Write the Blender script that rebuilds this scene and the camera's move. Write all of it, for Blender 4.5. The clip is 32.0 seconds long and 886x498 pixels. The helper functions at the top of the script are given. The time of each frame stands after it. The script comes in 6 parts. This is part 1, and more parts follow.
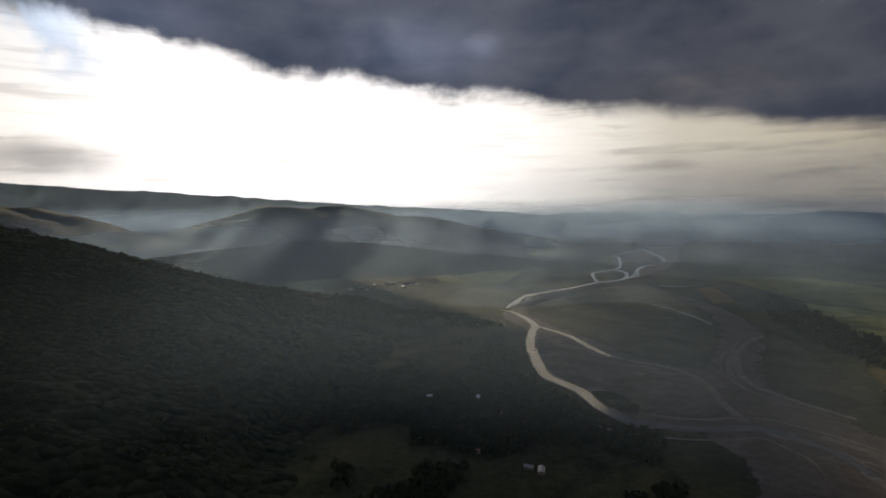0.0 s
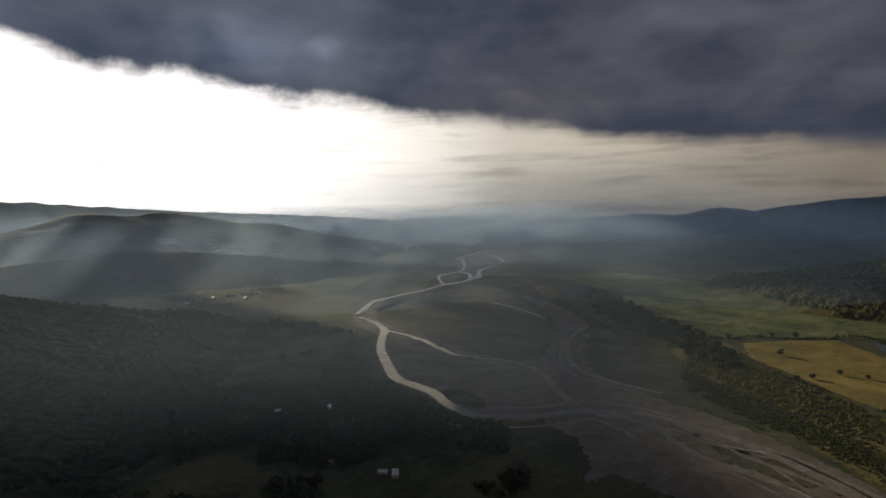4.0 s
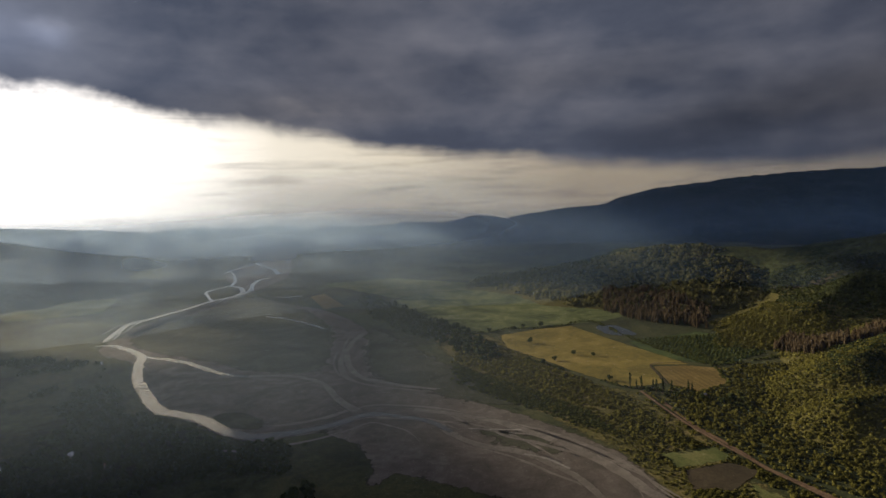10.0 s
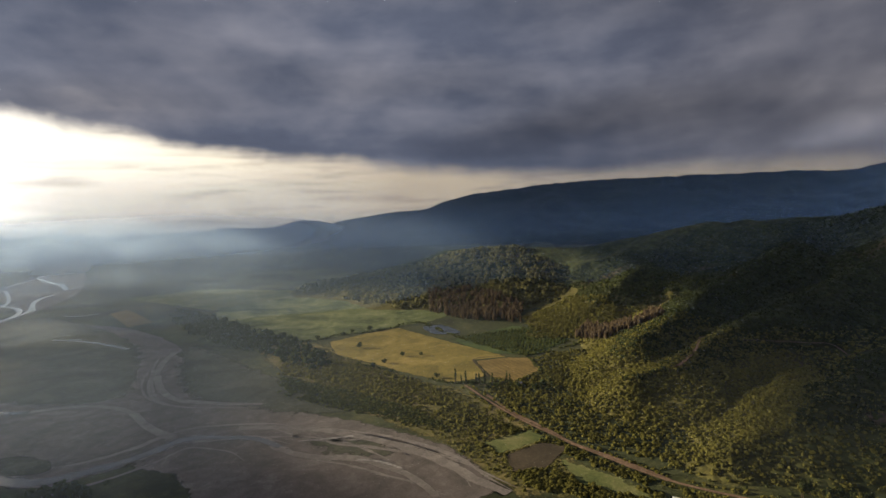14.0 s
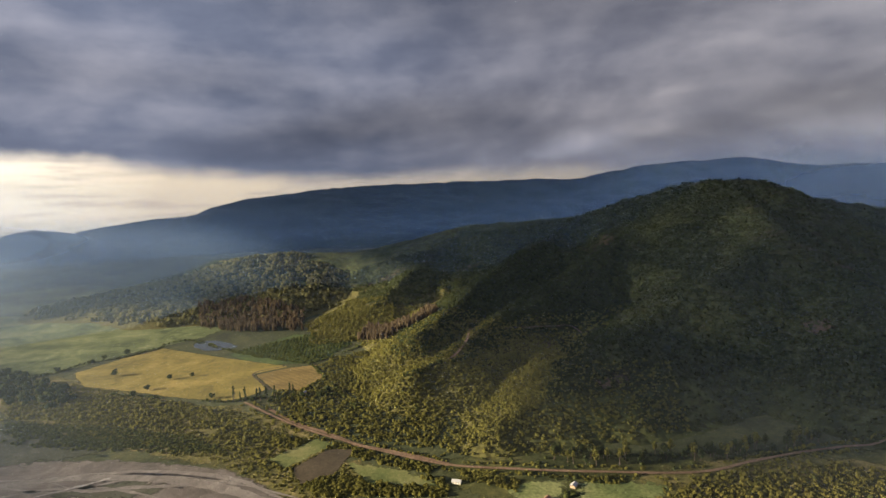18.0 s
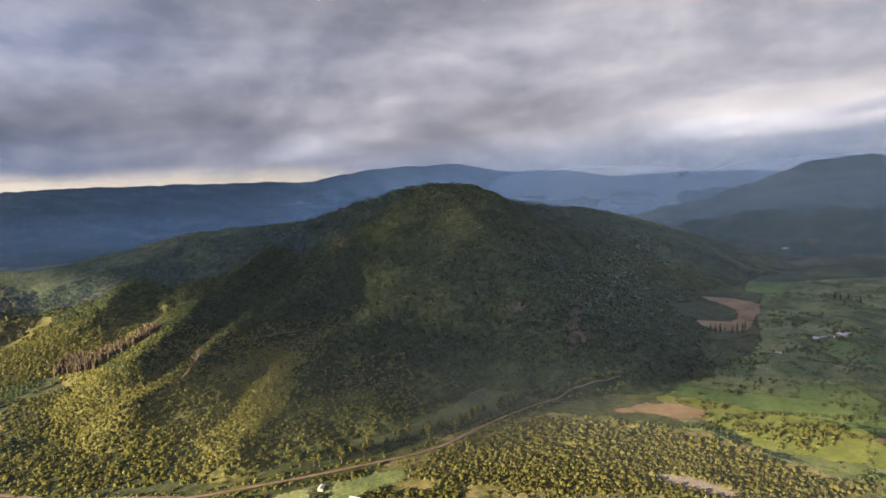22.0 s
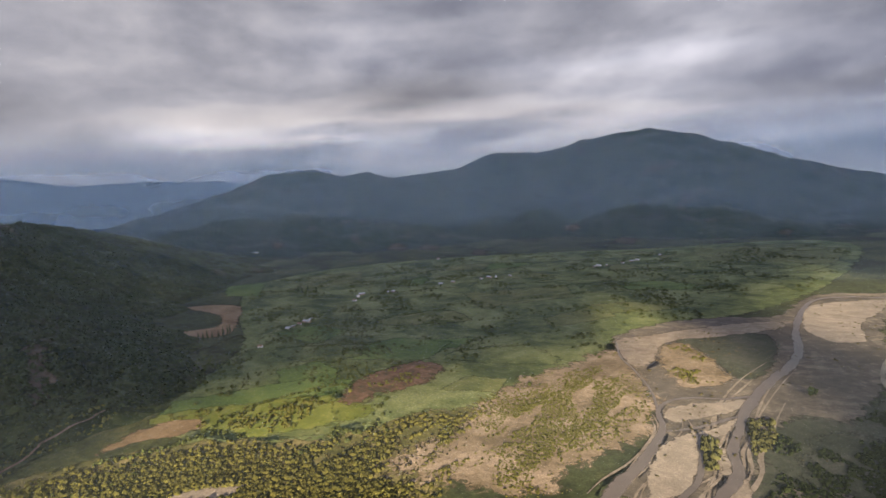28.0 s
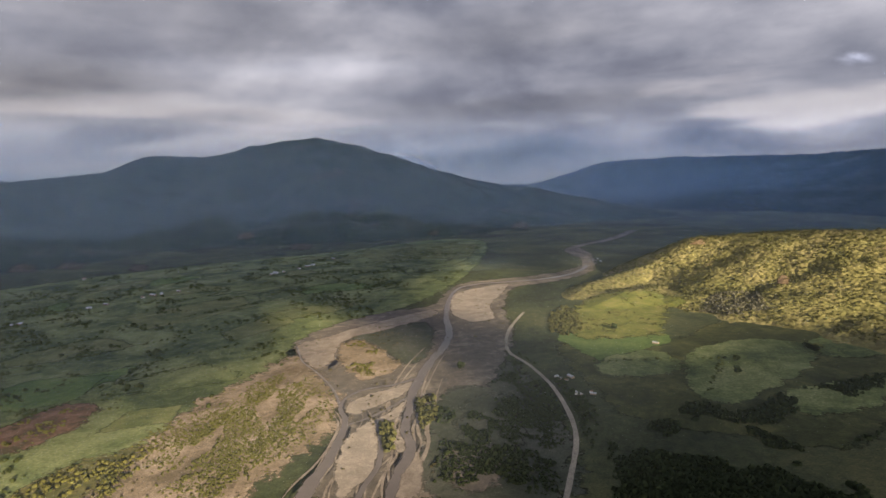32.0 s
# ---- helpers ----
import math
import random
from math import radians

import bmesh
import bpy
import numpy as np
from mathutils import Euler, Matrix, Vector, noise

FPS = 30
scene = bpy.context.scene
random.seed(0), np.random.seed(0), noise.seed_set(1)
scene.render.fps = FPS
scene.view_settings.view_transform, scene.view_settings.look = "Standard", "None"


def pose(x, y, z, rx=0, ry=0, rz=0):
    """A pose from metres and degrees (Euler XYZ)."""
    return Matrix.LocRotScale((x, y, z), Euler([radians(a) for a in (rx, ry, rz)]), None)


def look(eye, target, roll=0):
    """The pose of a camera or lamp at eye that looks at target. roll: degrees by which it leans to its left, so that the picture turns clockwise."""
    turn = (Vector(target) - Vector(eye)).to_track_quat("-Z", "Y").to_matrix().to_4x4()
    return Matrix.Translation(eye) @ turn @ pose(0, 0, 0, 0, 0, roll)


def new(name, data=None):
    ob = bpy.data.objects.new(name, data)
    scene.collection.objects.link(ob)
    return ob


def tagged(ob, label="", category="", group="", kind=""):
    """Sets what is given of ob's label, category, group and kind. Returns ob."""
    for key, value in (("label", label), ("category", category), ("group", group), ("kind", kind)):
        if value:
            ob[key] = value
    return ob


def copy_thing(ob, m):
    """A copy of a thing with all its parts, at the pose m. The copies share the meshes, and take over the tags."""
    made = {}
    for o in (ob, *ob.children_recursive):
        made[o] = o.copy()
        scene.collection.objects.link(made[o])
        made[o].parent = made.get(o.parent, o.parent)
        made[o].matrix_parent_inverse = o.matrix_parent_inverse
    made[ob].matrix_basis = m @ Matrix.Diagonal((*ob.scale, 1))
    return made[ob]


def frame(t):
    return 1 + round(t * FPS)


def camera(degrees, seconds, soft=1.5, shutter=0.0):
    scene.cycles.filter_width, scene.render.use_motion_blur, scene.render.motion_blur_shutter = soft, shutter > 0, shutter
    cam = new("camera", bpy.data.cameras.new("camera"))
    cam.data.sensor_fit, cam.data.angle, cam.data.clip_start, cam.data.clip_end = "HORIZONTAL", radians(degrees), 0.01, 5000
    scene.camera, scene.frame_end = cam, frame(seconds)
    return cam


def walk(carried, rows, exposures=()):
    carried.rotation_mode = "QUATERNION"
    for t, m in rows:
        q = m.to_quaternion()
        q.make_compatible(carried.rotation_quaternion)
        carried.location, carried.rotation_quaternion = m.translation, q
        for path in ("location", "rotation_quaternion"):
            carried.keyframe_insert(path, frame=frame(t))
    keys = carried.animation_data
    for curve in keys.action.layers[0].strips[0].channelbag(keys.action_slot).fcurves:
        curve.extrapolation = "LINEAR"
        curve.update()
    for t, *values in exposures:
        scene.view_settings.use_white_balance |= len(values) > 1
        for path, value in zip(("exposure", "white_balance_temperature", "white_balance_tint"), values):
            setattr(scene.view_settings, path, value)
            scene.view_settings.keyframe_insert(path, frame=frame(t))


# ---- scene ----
# the camera: hovers at one place 200 m over the valley and turns to its right
cam = camera(76.5, 32.0)
EYE = (0.0, 0.0, 200.0)
TURN = [
    (0, 85.50, 1.25, -0.00),
    (0.5, 85.52, 1.34, -2.27),
    (1, 85.54, 1.39, -4.41),
    (1.5, 85.57, 1.46, -6.46),
    (2, 85.59, 1.56, -8.55),
    (2.5, 85.59, 1.59, -10.59),
    (3, 85.63, 1.62, -12.39),
    (3.5, 85.66, 1.63, -13.88),
    (5.5, 85.75, 1.77, -21.39),
    (6, 85.78, 1.91, -23.61),
    (6.5, 85.78, 1.86, -25.80),
    (7, 85.79, 1.91, -27.97),
    (7.5, 85.79, 1.92, -29.90),
    (8, 85.82, 2.00, -31.56),
    (8.5, 85.86, 1.98, -33.19),
    (9, 85.87, 1.99, -34.79),
    (9.5, 85.89, 2.02, -36.46),
    (10, 85.88, 1.98, -38.11),
    (10.5, 85.88, 2.04, -39.96),
    (11, 85.88, 1.99, -41.84),
    (11.5, 85.86, 2.04, -43.99),
    (12, 85.85, 2.03, -46.03),
    (12.5, 85.85, 2.15, -48.16),
    (13, 85.82, 2.06, -50.40),
    (13.5, 85.79, 2.11, -52.88),
    (14, 85.75, 2.08, -55.64),
    (14.5, 85.72, 2.19, -58.47),
    (16.5, 85.57, 2.19, -68.82),
    (17, 85.51, 2.31, -71.71),
    (17.5, 85.44, 2.34, -74.86),
    (18, 85.37, 2.45, -77.94),
    (18.5, 85.28, 2.52, -81.31),
    (19, 85.17, 2.62, -85.22),
    (19.5, 85.02, 2.77, -89.46),
    (20, 84.91, 2.89, -93.26),
    (20.5, 84.78, 3.01, -96.56),
    (21, 84.68, 3.04, -99.50),
    (21.5, 84.54, 3.00, -102.10),
    (22, 84.42, 3.01, -104.65),
    (22.5, 84.37, 3.11, -107.33),
    (23, 84.26, 3.10, -110.25),
    (23.5, 84.16, 3.12, -113.44),
    (24, 84.06, 3.21, -116.53),
    (24.5, 83.96, 3.23, -119.90),
    (26.5, 83.24, 3.08, -139.20),
    (27, 83.06, 2.93, -144.73),
    (27.5, 82.92, 2.97, -149.97),
    (28, 82.80, 2.91, -154.71),
    (28.5, 82.63, 2.71, -159.29),
    (29, 82.51, 2.58, -163.83),
    (29.5, 82.42, 2.45, -168.33),
    (30, 82.35, 2.25, -172.50),
    (30.5, 82.29, 2.18, -176.44),
    (31, 82.26, 2.09, -180.46),
    (31.5, 82.21, 1.92, -184.17),
    (32, 82.14, 1.87, -187.06),
]
walk(cam, [(t, pose(*EYE, rx, ry, rz)) for t, rx, ry, rz in TURN],
     exposures=[(0, -0.25), (3, -0.25), (6, -0.15), (9, 0.15), (13, 0.75), (18, 1.6), (20, 1.9), (23, 2.4), (25, 2.32), (28, 2.05), (32, 1.85)])

# ---- light ----
SUN_AZ, SUN_EL = -20.0, 15.0
BRIGHT_AZ = -13.0      # where the cloud is torn open
SUN_DIR = Vector((math.sin(radians(SUN_AZ)) * math.cos(radians(SUN_EL)), math.cos(radians(SUN_AZ)) * math.cos(radians(SUN_EL)), math.sin(radians(SUN_EL))))
sun = new("sun", bpy.data.lights.new("sun", "SUN"))
sun.data.energy, sun.data.angle, sun.data.color = 5.0, radians(0.42), (1.0, 0.81, 0.52)
sun.matrix_world = look(SUN_DIR * 900, (0, 0, 0))


# ---- node helpers ----
def put(nt, socket, value):
    if isinstance(value, bpy.types.NodeSocket):
        nt.links.new(value, socket)
    elif value is not None:
        if isinstance(value, tuple) and len(value) == 3 and socket.type == "RGBA":
            value = (*value, 1)
        socket.default_value = value


def calc(nt, op, a, b=None, c=None, clamp=False):
    n = nt.nodes.new("ShaderNodeMath")
    n.operation, n.use_clamp = op, clamp
    for i, v in enumerate((a, b, c)):
        put(nt, n.inputs[i], v)
    return n.outputs[0]


def span(nt, v, a, b, lo=0.0, hi=1.0, smooth=True):
    n = nt.nodes.new("ShaderNodeMapRange")
    n.interpolation_type = "SMOOTHSTEP" if smooth else "LINEAR"
    for i, x in enumerate((v, a, b, lo, hi)):
        put(nt, n.inputs[i], x)
    return n.outputs[0]


def blend(nt, f, a, b, mode="MIX"):
    n = nt.nodes.new("ShaderNodeMix")
    n.data_type, n.blend_type = "RGBA", mode
    put(nt, n.inputs[0], f), put(nt, n.inputs[6], a), put(nt, n.inputs[7], b)
    return n.outputs[2]


def grain(nt, vec, scale, detail=4.0, rough=0.55, warp=0.0):
    n = nt.nodes.new("ShaderNodeTexNoise")
    put(nt, n.inputs["Vector"], vec)
    put(nt, n.inputs["Scale"], scale), put(nt, n.inputs["Detail"], detail)
    put(nt, n.inputs["Roughness"], rough), put(nt, n.inputs["Distortion"], warp)
    return n.outputs[0]


def cells(nt, vec, scale):
    n = nt.nodes.new("ShaderNodeTexVoronoi")
    put(nt, n.inputs["Vector"], vec), put(nt, n.inputs["Scale"], scale)
    return n.outputs["Distance"], n.outputs["Color"]


def ramp(nt, f, *stops):
    n = nt.nodes.new("ShaderNodeValToRGB")
    put(nt, n.inputs[0], f)
    e = n.color_ramp.elements
    while len(e) < len(stops):
        e.new(0.5)
    for el, (p, col) in zip(e, stops):
        el.position, el.color = p, (*col, 1)
    return n.outputs[0]


def stretch(nt, vec, sx, sy, sz, rot=0.0):
    n = nt.nodes.new("ShaderNodeMapping")
    put(nt, n.inputs[0], vec)
    n.inputs["Scale"].default_value = (sx, sy, sz)
    n.inputs["Rotation"].default_value = (0, 0, rot)
    return n.outputs[0]


# ---- sky: a cloud deck over the whole valley, open low down towards the sun ----
world = bpy.data.worlds.new("sky")
scene.world = world
world.use_nodes = True
W = world.node_tree
W.nodes.clear()
way = W.nodes.new("ShaderNodeTexCoord").outputs["Generated"]
sep = W.nodes.new("ShaderNodeSeparateXYZ")
put(W, sep.inputs[0], way)
dx, dy, dz = sep.outputs
up = calc(W, "MAXIMUM", dz, 0.0)
over = calc(W, "ADD", up, 0.16)
flat = W.nodes.new("ShaderNodeCombineXYZ")
put(W, flat.inputs[0], calc(W, "DIVIDE", dx, over))
put(W, flat.inputs[1], calc(W, "DIVIDE", dy, over))
deck_xy = flat.outputs[0]
azimuth = calc(W, "MULTIPLY", calc(W, "ARCTAN2", dx, dy), 180 / math.pi)
away = calc(W, "ABSOLUTE", calc(W, "SUBTRACT", azimuth, BRIGHT_AZ))      # degrees from the sun, along the horizon
away = calc(W, "MINIMUM", away, calc(W, "SUBTRACT", 360.0, away))
el = calc(W, "MULTIPLY", calc(W, "ARCSINE", dz), 180 / math.pi)
turned = calc(W, "ADD", azimuth, calc(W, "MULTIPLY", calc(W, "LESS_THAN", azimuth, -100.0), 360.0))   # -100 to 260, clockwise
big = grain(W, deck_xy, 0.45, 3, 0.45, 0.2)
mid = grain(W, stretch(W, way, 1.0, 1.0, 1.7), 3.0, 7, 0.50, 0.45)
fine = grain(W, way, 9.0, 6, 0.6, 0.3)
wisp = grain(W, stretch(W, way, 1.0, 1.0, 2.0), 10.0, 4, 0.5, 0.1)
band = grain(W, stretch(W, way, 2.0, 2.0, 13.0), 1.3, 4, 0.45, 0.1)    # low layers, drawn out along the horizon
streak = grain(W, stretch(W, way, 3.0, 3.0, 42.0), 2.0, 6, 0.6, 0.5)
# height of the deck's lower edge: high over the sun, sinking to its right
EDGE = ((-60, 18), (-32, 15.6), (-25, 14.8), (-18, 13.2), (-9, 11.8), (3, 9.8), (11, 9.4), (21, 8.0), (33, 5.5), (50, 4.4), (63, 2.7), (92, 2.4), (105, 0.4))      # azimuth and height of the deck's rim
edge = ramp(W, calc(W, "DIVIDE", calc(W, "ADD", turned, 60.0), 180.0), *(((a + 60) / 180, (h / 100,) * 3) for a, h in EDGE))
edge = calc(W, "MULTIPLY", edge, 100.0)
edge = calc(W, "ADD", edge, calc(W, "MULTIPLY", calc(W, "SUBTRACT", fine, 0.5), span(W, turned, 0, 90, 3.6, 1.2)))
edge = calc(W, "ADD", edge, calc(W, "MULTIPLY", calc(W, "SUBTRACT", mid, 0.5), span(W, turned, 10, 70, 5.0, 1.6)))
deck_mask = span(W, calc(W, "SUBTRACT", el, edge), -0.8, 1.3)
far_side = span(W, turned, 50, 135)
roll = grain(W, deck_xy, 1.15, 7, 0.52, 0.35)      # rolls of cloud, seen from below
tone = calc(W, "ADD", calc(W, "ADD", calc(W, "MULTIPLY", roll, 0.17), calc(W, "MULTIPLY", mid, 0.43)), calc(W, "ADD", calc(W, "MULTIPLY", big, 0.12), calc(W, "ADD", calc(W, "MULTIPLY", wisp, 0.20), calc(W, "MULTIPLY", band, 0.20))))
tone = calc(W, "ADD", 0.08, calc(W, "MULTIPLY", tone, 0.75))
dim = calc(W, "ADD", 0.118, calc(W, "MULTIPLY", tone, 0.75))      # the lee side is smoother
dark = ramp(W, dim, (0.37, (0.054, 0.074, 0.132)), (0.45, (0.100, 0.128, 0.202)), (0.53, (0.210, 0.240, 0.325)), (0.61, (0.48, 0.50, 0.57)))
pale = ramp(W, tone, (0.39, (0.186, 0.197, 0.248)), (0.46, (0.325, 0.335, 0.385)), (0.53, (0.50, 0.50, 0.54)), (0.61, (0.77, 0.75, 0.77)))
bright = calc(W, "MULTIPLY", calc(W, "MULTIPLY", span(W, band, 0.50, 0.66), span(W, el, 10.0, 4.0)), span(W, turned, 95, 125))
pale = blend(W, calc(W, "MULTIPLY", bright, 0.8), pale, (0.88, 0.82, 0.79))
deck = blend(W, far_side, blend(W, calc(W, "MULTIPLY", span(W, turned, 0, 36), span(W, turned, 90, 50)), dark, blend(W, 1.0, dark, (2.60, 2.38, 2.08), "MULTIPLY")), blend(W, span(W, turned, 85, 130), blend(W, 1.0, pale, (0.93, 0.90, 0.87), "MULTIPLY"), pale))
deck = blend(W, 1.0, deck, blend(W, span(W, away, 42, 10), (1.0, 1.0, 1.0), (2.6, 2.6, 2.5)), "MULTIPLY")      # thinner cloud about the sun lets light through
deck = blend(W, 1.0, deck, blend(W, span(W, el, 24.0, 60.0), (1.0, 1.0, 1.0), (1.0, 1.0, 1.02)), "MULTIPLY")
glow = ramp(W, calc(W, "DIVIDE", away, 100.0), (0.10, (0.86, 0.84, 0.80)), (0.20, (0.66, 0.64, 0.59)), (0.35, (0.34, 0.32, 0.265)), (0.47, (0.28, 0.255, 0.198)), (0.65, (0.150, 0.128, 0.092)), (0.95, (0.078, 0.068, 0.052)))
open_sky = blend(W, 1.0, glow, (10.0, 10.0, 10.0), "MULTIPLY")
open_sky = blend(W, span(W, turned, 95, 125), open_sky, (0.42, 0.46, 0.54))
open_sky = blend(W, calc(W, "MULTIPLY", span(W, streak, 0.48, 0.68), span(W, away, 5, 60, 0.25, 0.45)), open_sky, (0.70, 0.62, 0.56))
open_sky = blend(W, calc(W, "MULTIPLY", span(W, el, 2.0, -1.5), 0.12), open_sky, (0.90, 0.86, 0.80))
open_sky = blend(W, calc(W, "MULTIPLY", calc(W, "MULTIPLY", span(W, turned, -24, -36), span(W, el, 8.5, 13.0)), span(W, fine, 0.40, 0.60, 0.2, 0.9)), open_sky, (3.0, 3.7, 4.6))      # a rag of blue
deck = blend(W, 1.0, deck, blend(W, span(W, turned, 140, 180), (1.0, 1.0, 1.0), (0.97, 1.0, 1.06)), "MULTIPLY")
clouds = blend(W, deck_mask, open_sky, deck)
# thick and thin places of the cloud: azimuth, height, half width, half height (degrees), stops
THIN_CLOUD = [(1, 15.4, 9, 3, 0.45), (-29, 16.5, 8, 2.5, 0.7), (-2, 15.2, 8, 3, 0.4), (6.6, 15.6, 2, 1.3, 0.6), (47, 16, 14, 3, 0.3), (105, 13.5, 10, 4, 0.1), (93.5, 5.6, 5, 1.3, 0.55), (131.3, 4.9, 7, 1.4, 0.55),
              (141.5, 4.9, 7, 1.2, 0.4), (150, 4.2, 8, 1.1, 0.45), (112, 13.5, 10, 3, 0.15), (173.5, 10.3, 14, 1.2, 0.3), (186, 2.2, 8, 1, 0.5), (199, 2.9, 7, 0.9, 0.4), (218, 3, 10, 1.2, 0.45), (221.3, 7.7, 1.2, 0.5, 1.3), (75, 14, 16, 4, 0.4), (93, 13, 10, 4, 0.25), (145, 13, 8, 4, 0.35)]
THICK_CLOUD = [(22, 10, 14, 2, -0.4), (44, 14, 14, 4, -0.25), (59, 6, 10, 2, -0.4), (74, 8.5, 14, 2.5, -0.5), (58, 11.8, 10, 2, -0.2), (105, 6, 7, 1.3, -0.3), (115, 7.6, 8, 2, -0.5), (66, 7.2, 8, 1.5, -0.3),
               (152, 8.3, 9, 2, -0.5), (91, 6.5, 5, 1.2, -0.15), (195, 6.2, 14, 1.2, -0.5), (194, 12.8, 12, 2.5, -0.35), (155, 8.2, 8, 1.5, -0.2), (-36, 4.6, 7, 1.5, -1.2), (168, 6, 8, 1, -0.3), (171, 14, 10, 4, -0.35)]
spot = W.nodes.new("ShaderNodeCombineXYZ")
put(W, spot.inputs[0], calc(W, "ADD", turned, calc(W, "MULTIPLY", calc(W, "SUBTRACT", mid, 0.5), 16.0)))
put(W, spot.inputs[1], calc(W, "ADD", el, calc(W, "ADD", calc(W, "MULTIPLY", calc(W, "SUBTRACT", fine, 0.5), 2.4), calc(W, "MULTIPLY", calc(W, "SUBTRACT", mid, 0.5), 2.4))))
stops = None
for az_, el_, w_, h_, k_ in THIN_CLOUD + THICK_CLOUD:
    near_ = W.nodes.new("ShaderNodeVectorMath")
    near_.operation = "MULTIPLY_ADD"
    W.links.new(spot.outputs[0], near_.inputs[0])
    near_.inputs[1].default_value, near_.inputs[2].default_value = (1 / w_, 1 / h_, 0), (-az_ / w_, -el_ / h_, 0)
    far_ = W.nodes.new("ShaderNodeVectorMath")
    far_.operation = "LENGTH"
    W.links.new(near_.outputs[0], far_.inputs[0])
    k_ = span(W, far_.outputs["Value"], 1.45, 0.0, 0.0, k_)
    stops = k_ if stops is None else calc(W, "ADD", stops, k_)
thinning = W.nodes.new("ShaderNodeCombineXYZ")
for i in range(3):
    put(W, thinning.inputs[i], calc(W, "POWER", 2.0, stops))
clouds = blend(W, 1.0, blend(W, 1.0, clouds, thinning.outputs[0], "MULTIPLY"), (1.03, 1.0, 1.02), "MULTIPLY")
blue = W.nodes.new("ShaderNodeTexSky")
blue.sky_type, blue.sun_disc = "NISHITA", False
blue.sun_elevation, blue.sun_rotation = radians(SUN_EL), radians(SUN_AZ)
clear = blend(W, 1.0, blue.outputs[0], (0.10, 0.10, 0.10), "MULTIPLY")
cover = calc(W, "SUBTRACT", 1.0, calc(W, "MULTIPLY", span(W, mid, 0.70, 0.80), 0.5))
sky = blend(W, cover, clear, clouds)
back = W.nodes.new("ShaderNodeBackground")
put(W, back.inputs[0], sky)
back.inputs[1].default_value = 0.22
W.links.new(back.outputs[0], W.nodes.new("ShaderNodeOutputWorld").inputs[0])


# ---- materials ----
def surface(name, rough=0.9, spec=0.25):
    mat = bpy.data.materials.new(name)
    mat.use_nodes = True
    nt = mat.node_tree
    b = nt.nodes["Principled BSDF"]
    b.inputs["Roughness"].default_value = rough
    b.inputs["Specular IOR Level"].default_value = spec
    return mat, nt, b, nt.nodes.new("ShaderNodeTexCoord").outputs["Object"]


def relief(nt, b, height, strength, distance):
    n = nt.nodes.new("ShaderNodeBump")
    n.inputs["Strength"].default_value, n.inputs["Distance"].default_value = strength, distance
    put(nt, n.inputs["Height"], height)
    put(nt, b.inputs["Normal"], n.outputs[0])


def fray(nt, p, at, size=18.0):
    """Lets a piece of land thin out towards its rim: 'rim' is the distance from the rim, in widths of the frayed strip."""
    far_in = nt.nodes.new("ShaderNodeAttribute")
    far_in.attribute_name = "rim"
    n1, n2 = grain(nt, at, 1 / size, 5, 0.6, 0.4), grain(nt, at, 5 / size, 3, 0.6)
    f = calc(nt, "ADD", far_in.outputs["Fac"], calc(nt, "ADD", calc(nt, "MULTIPLY", calc(nt, "SUBTRACT", n1, 0.5), 2.6), calc(nt, "MULTIPLY", calc(nt, "SUBTRACT", n2, 0.5), 1.2)))
    m, clear_ = nt.nodes.new("ShaderNodeMixShader"), nt.nodes.new("ShaderNodeBsdfTransparent")
    put(nt, m.inputs[0], span(nt, f, -0.22, 0.22))
    nt.links.new(clear_.outputs[0], m.inputs[1]), nt.links.new(p.outputs[0], m.inputs[2])
    nt.links.new(m.outputs[0], nt.nodes["Material Output"].inputs[0])


def soil(name, a, b_, c, big_m=90.0, small_m=7.0, bump=0.4, rough=0.95, rows=0.0, turn=0.0, frayed=True):
    """Open ground: three tones in patches of big_m metres, clods and tufts of small_m metres, and drilled rows where rows > 0 metres."""
    mat, nt, p, at = surface(name, rough, 0.15)
    g1 = grain(nt, at, 1 / big_m, 6, 0.6, 0.6)
    g2 = grain(nt, at, 1 / small_m, 5, 0.65)
    g3 = grain(nt, at, 5 / small_m, 3, 0.6)
    col = ramp(nt, calc(nt, "ADD", calc(nt, "MULTIPLY", g1, 0.65), calc(nt, "MULTIPLY", g2, 0.35)), (0.39, a), (0.50, b_), (0.61, c))
    col = blend(nt, 1.0, col, ramp(nt, g3, (0.3, (0.62, 0.62, 0.62)), (0.7, (1.35, 1.35, 1.35))), "MULTIPLY")
    h = g2
    if rows:
        w = nt.nodes.new("ShaderNodeTexWave")
        put(nt, w.inputs["Vector"], stretch(nt, at, 1, 1, 1, turn))
        w.inputs["Scale"].default_value, w.inputs["Distortion"].default_value = 0.314 / rows, 1.2
        w.inputs["Detail"].default_value, w.inputs["Detail Scale"].default_value = 2, 0.4
        col = blend(nt, 0.28, col, ramp(nt, w.outputs[1], (0.2, (0.6, 0.6, 0.6)), (0.8, (1.2, 1.2, 1.2))), "MULTIPLY")
        h = calc(nt, "ADD", g2, calc(nt, "MULTIPLY", w.outputs[1], 0.5))
    put(nt, p.inputs["Base Color"], col)
    relief(nt, p, h, bump, small_m * 0.25)
    if frayed:
        fray(nt, p, at)
    return mat


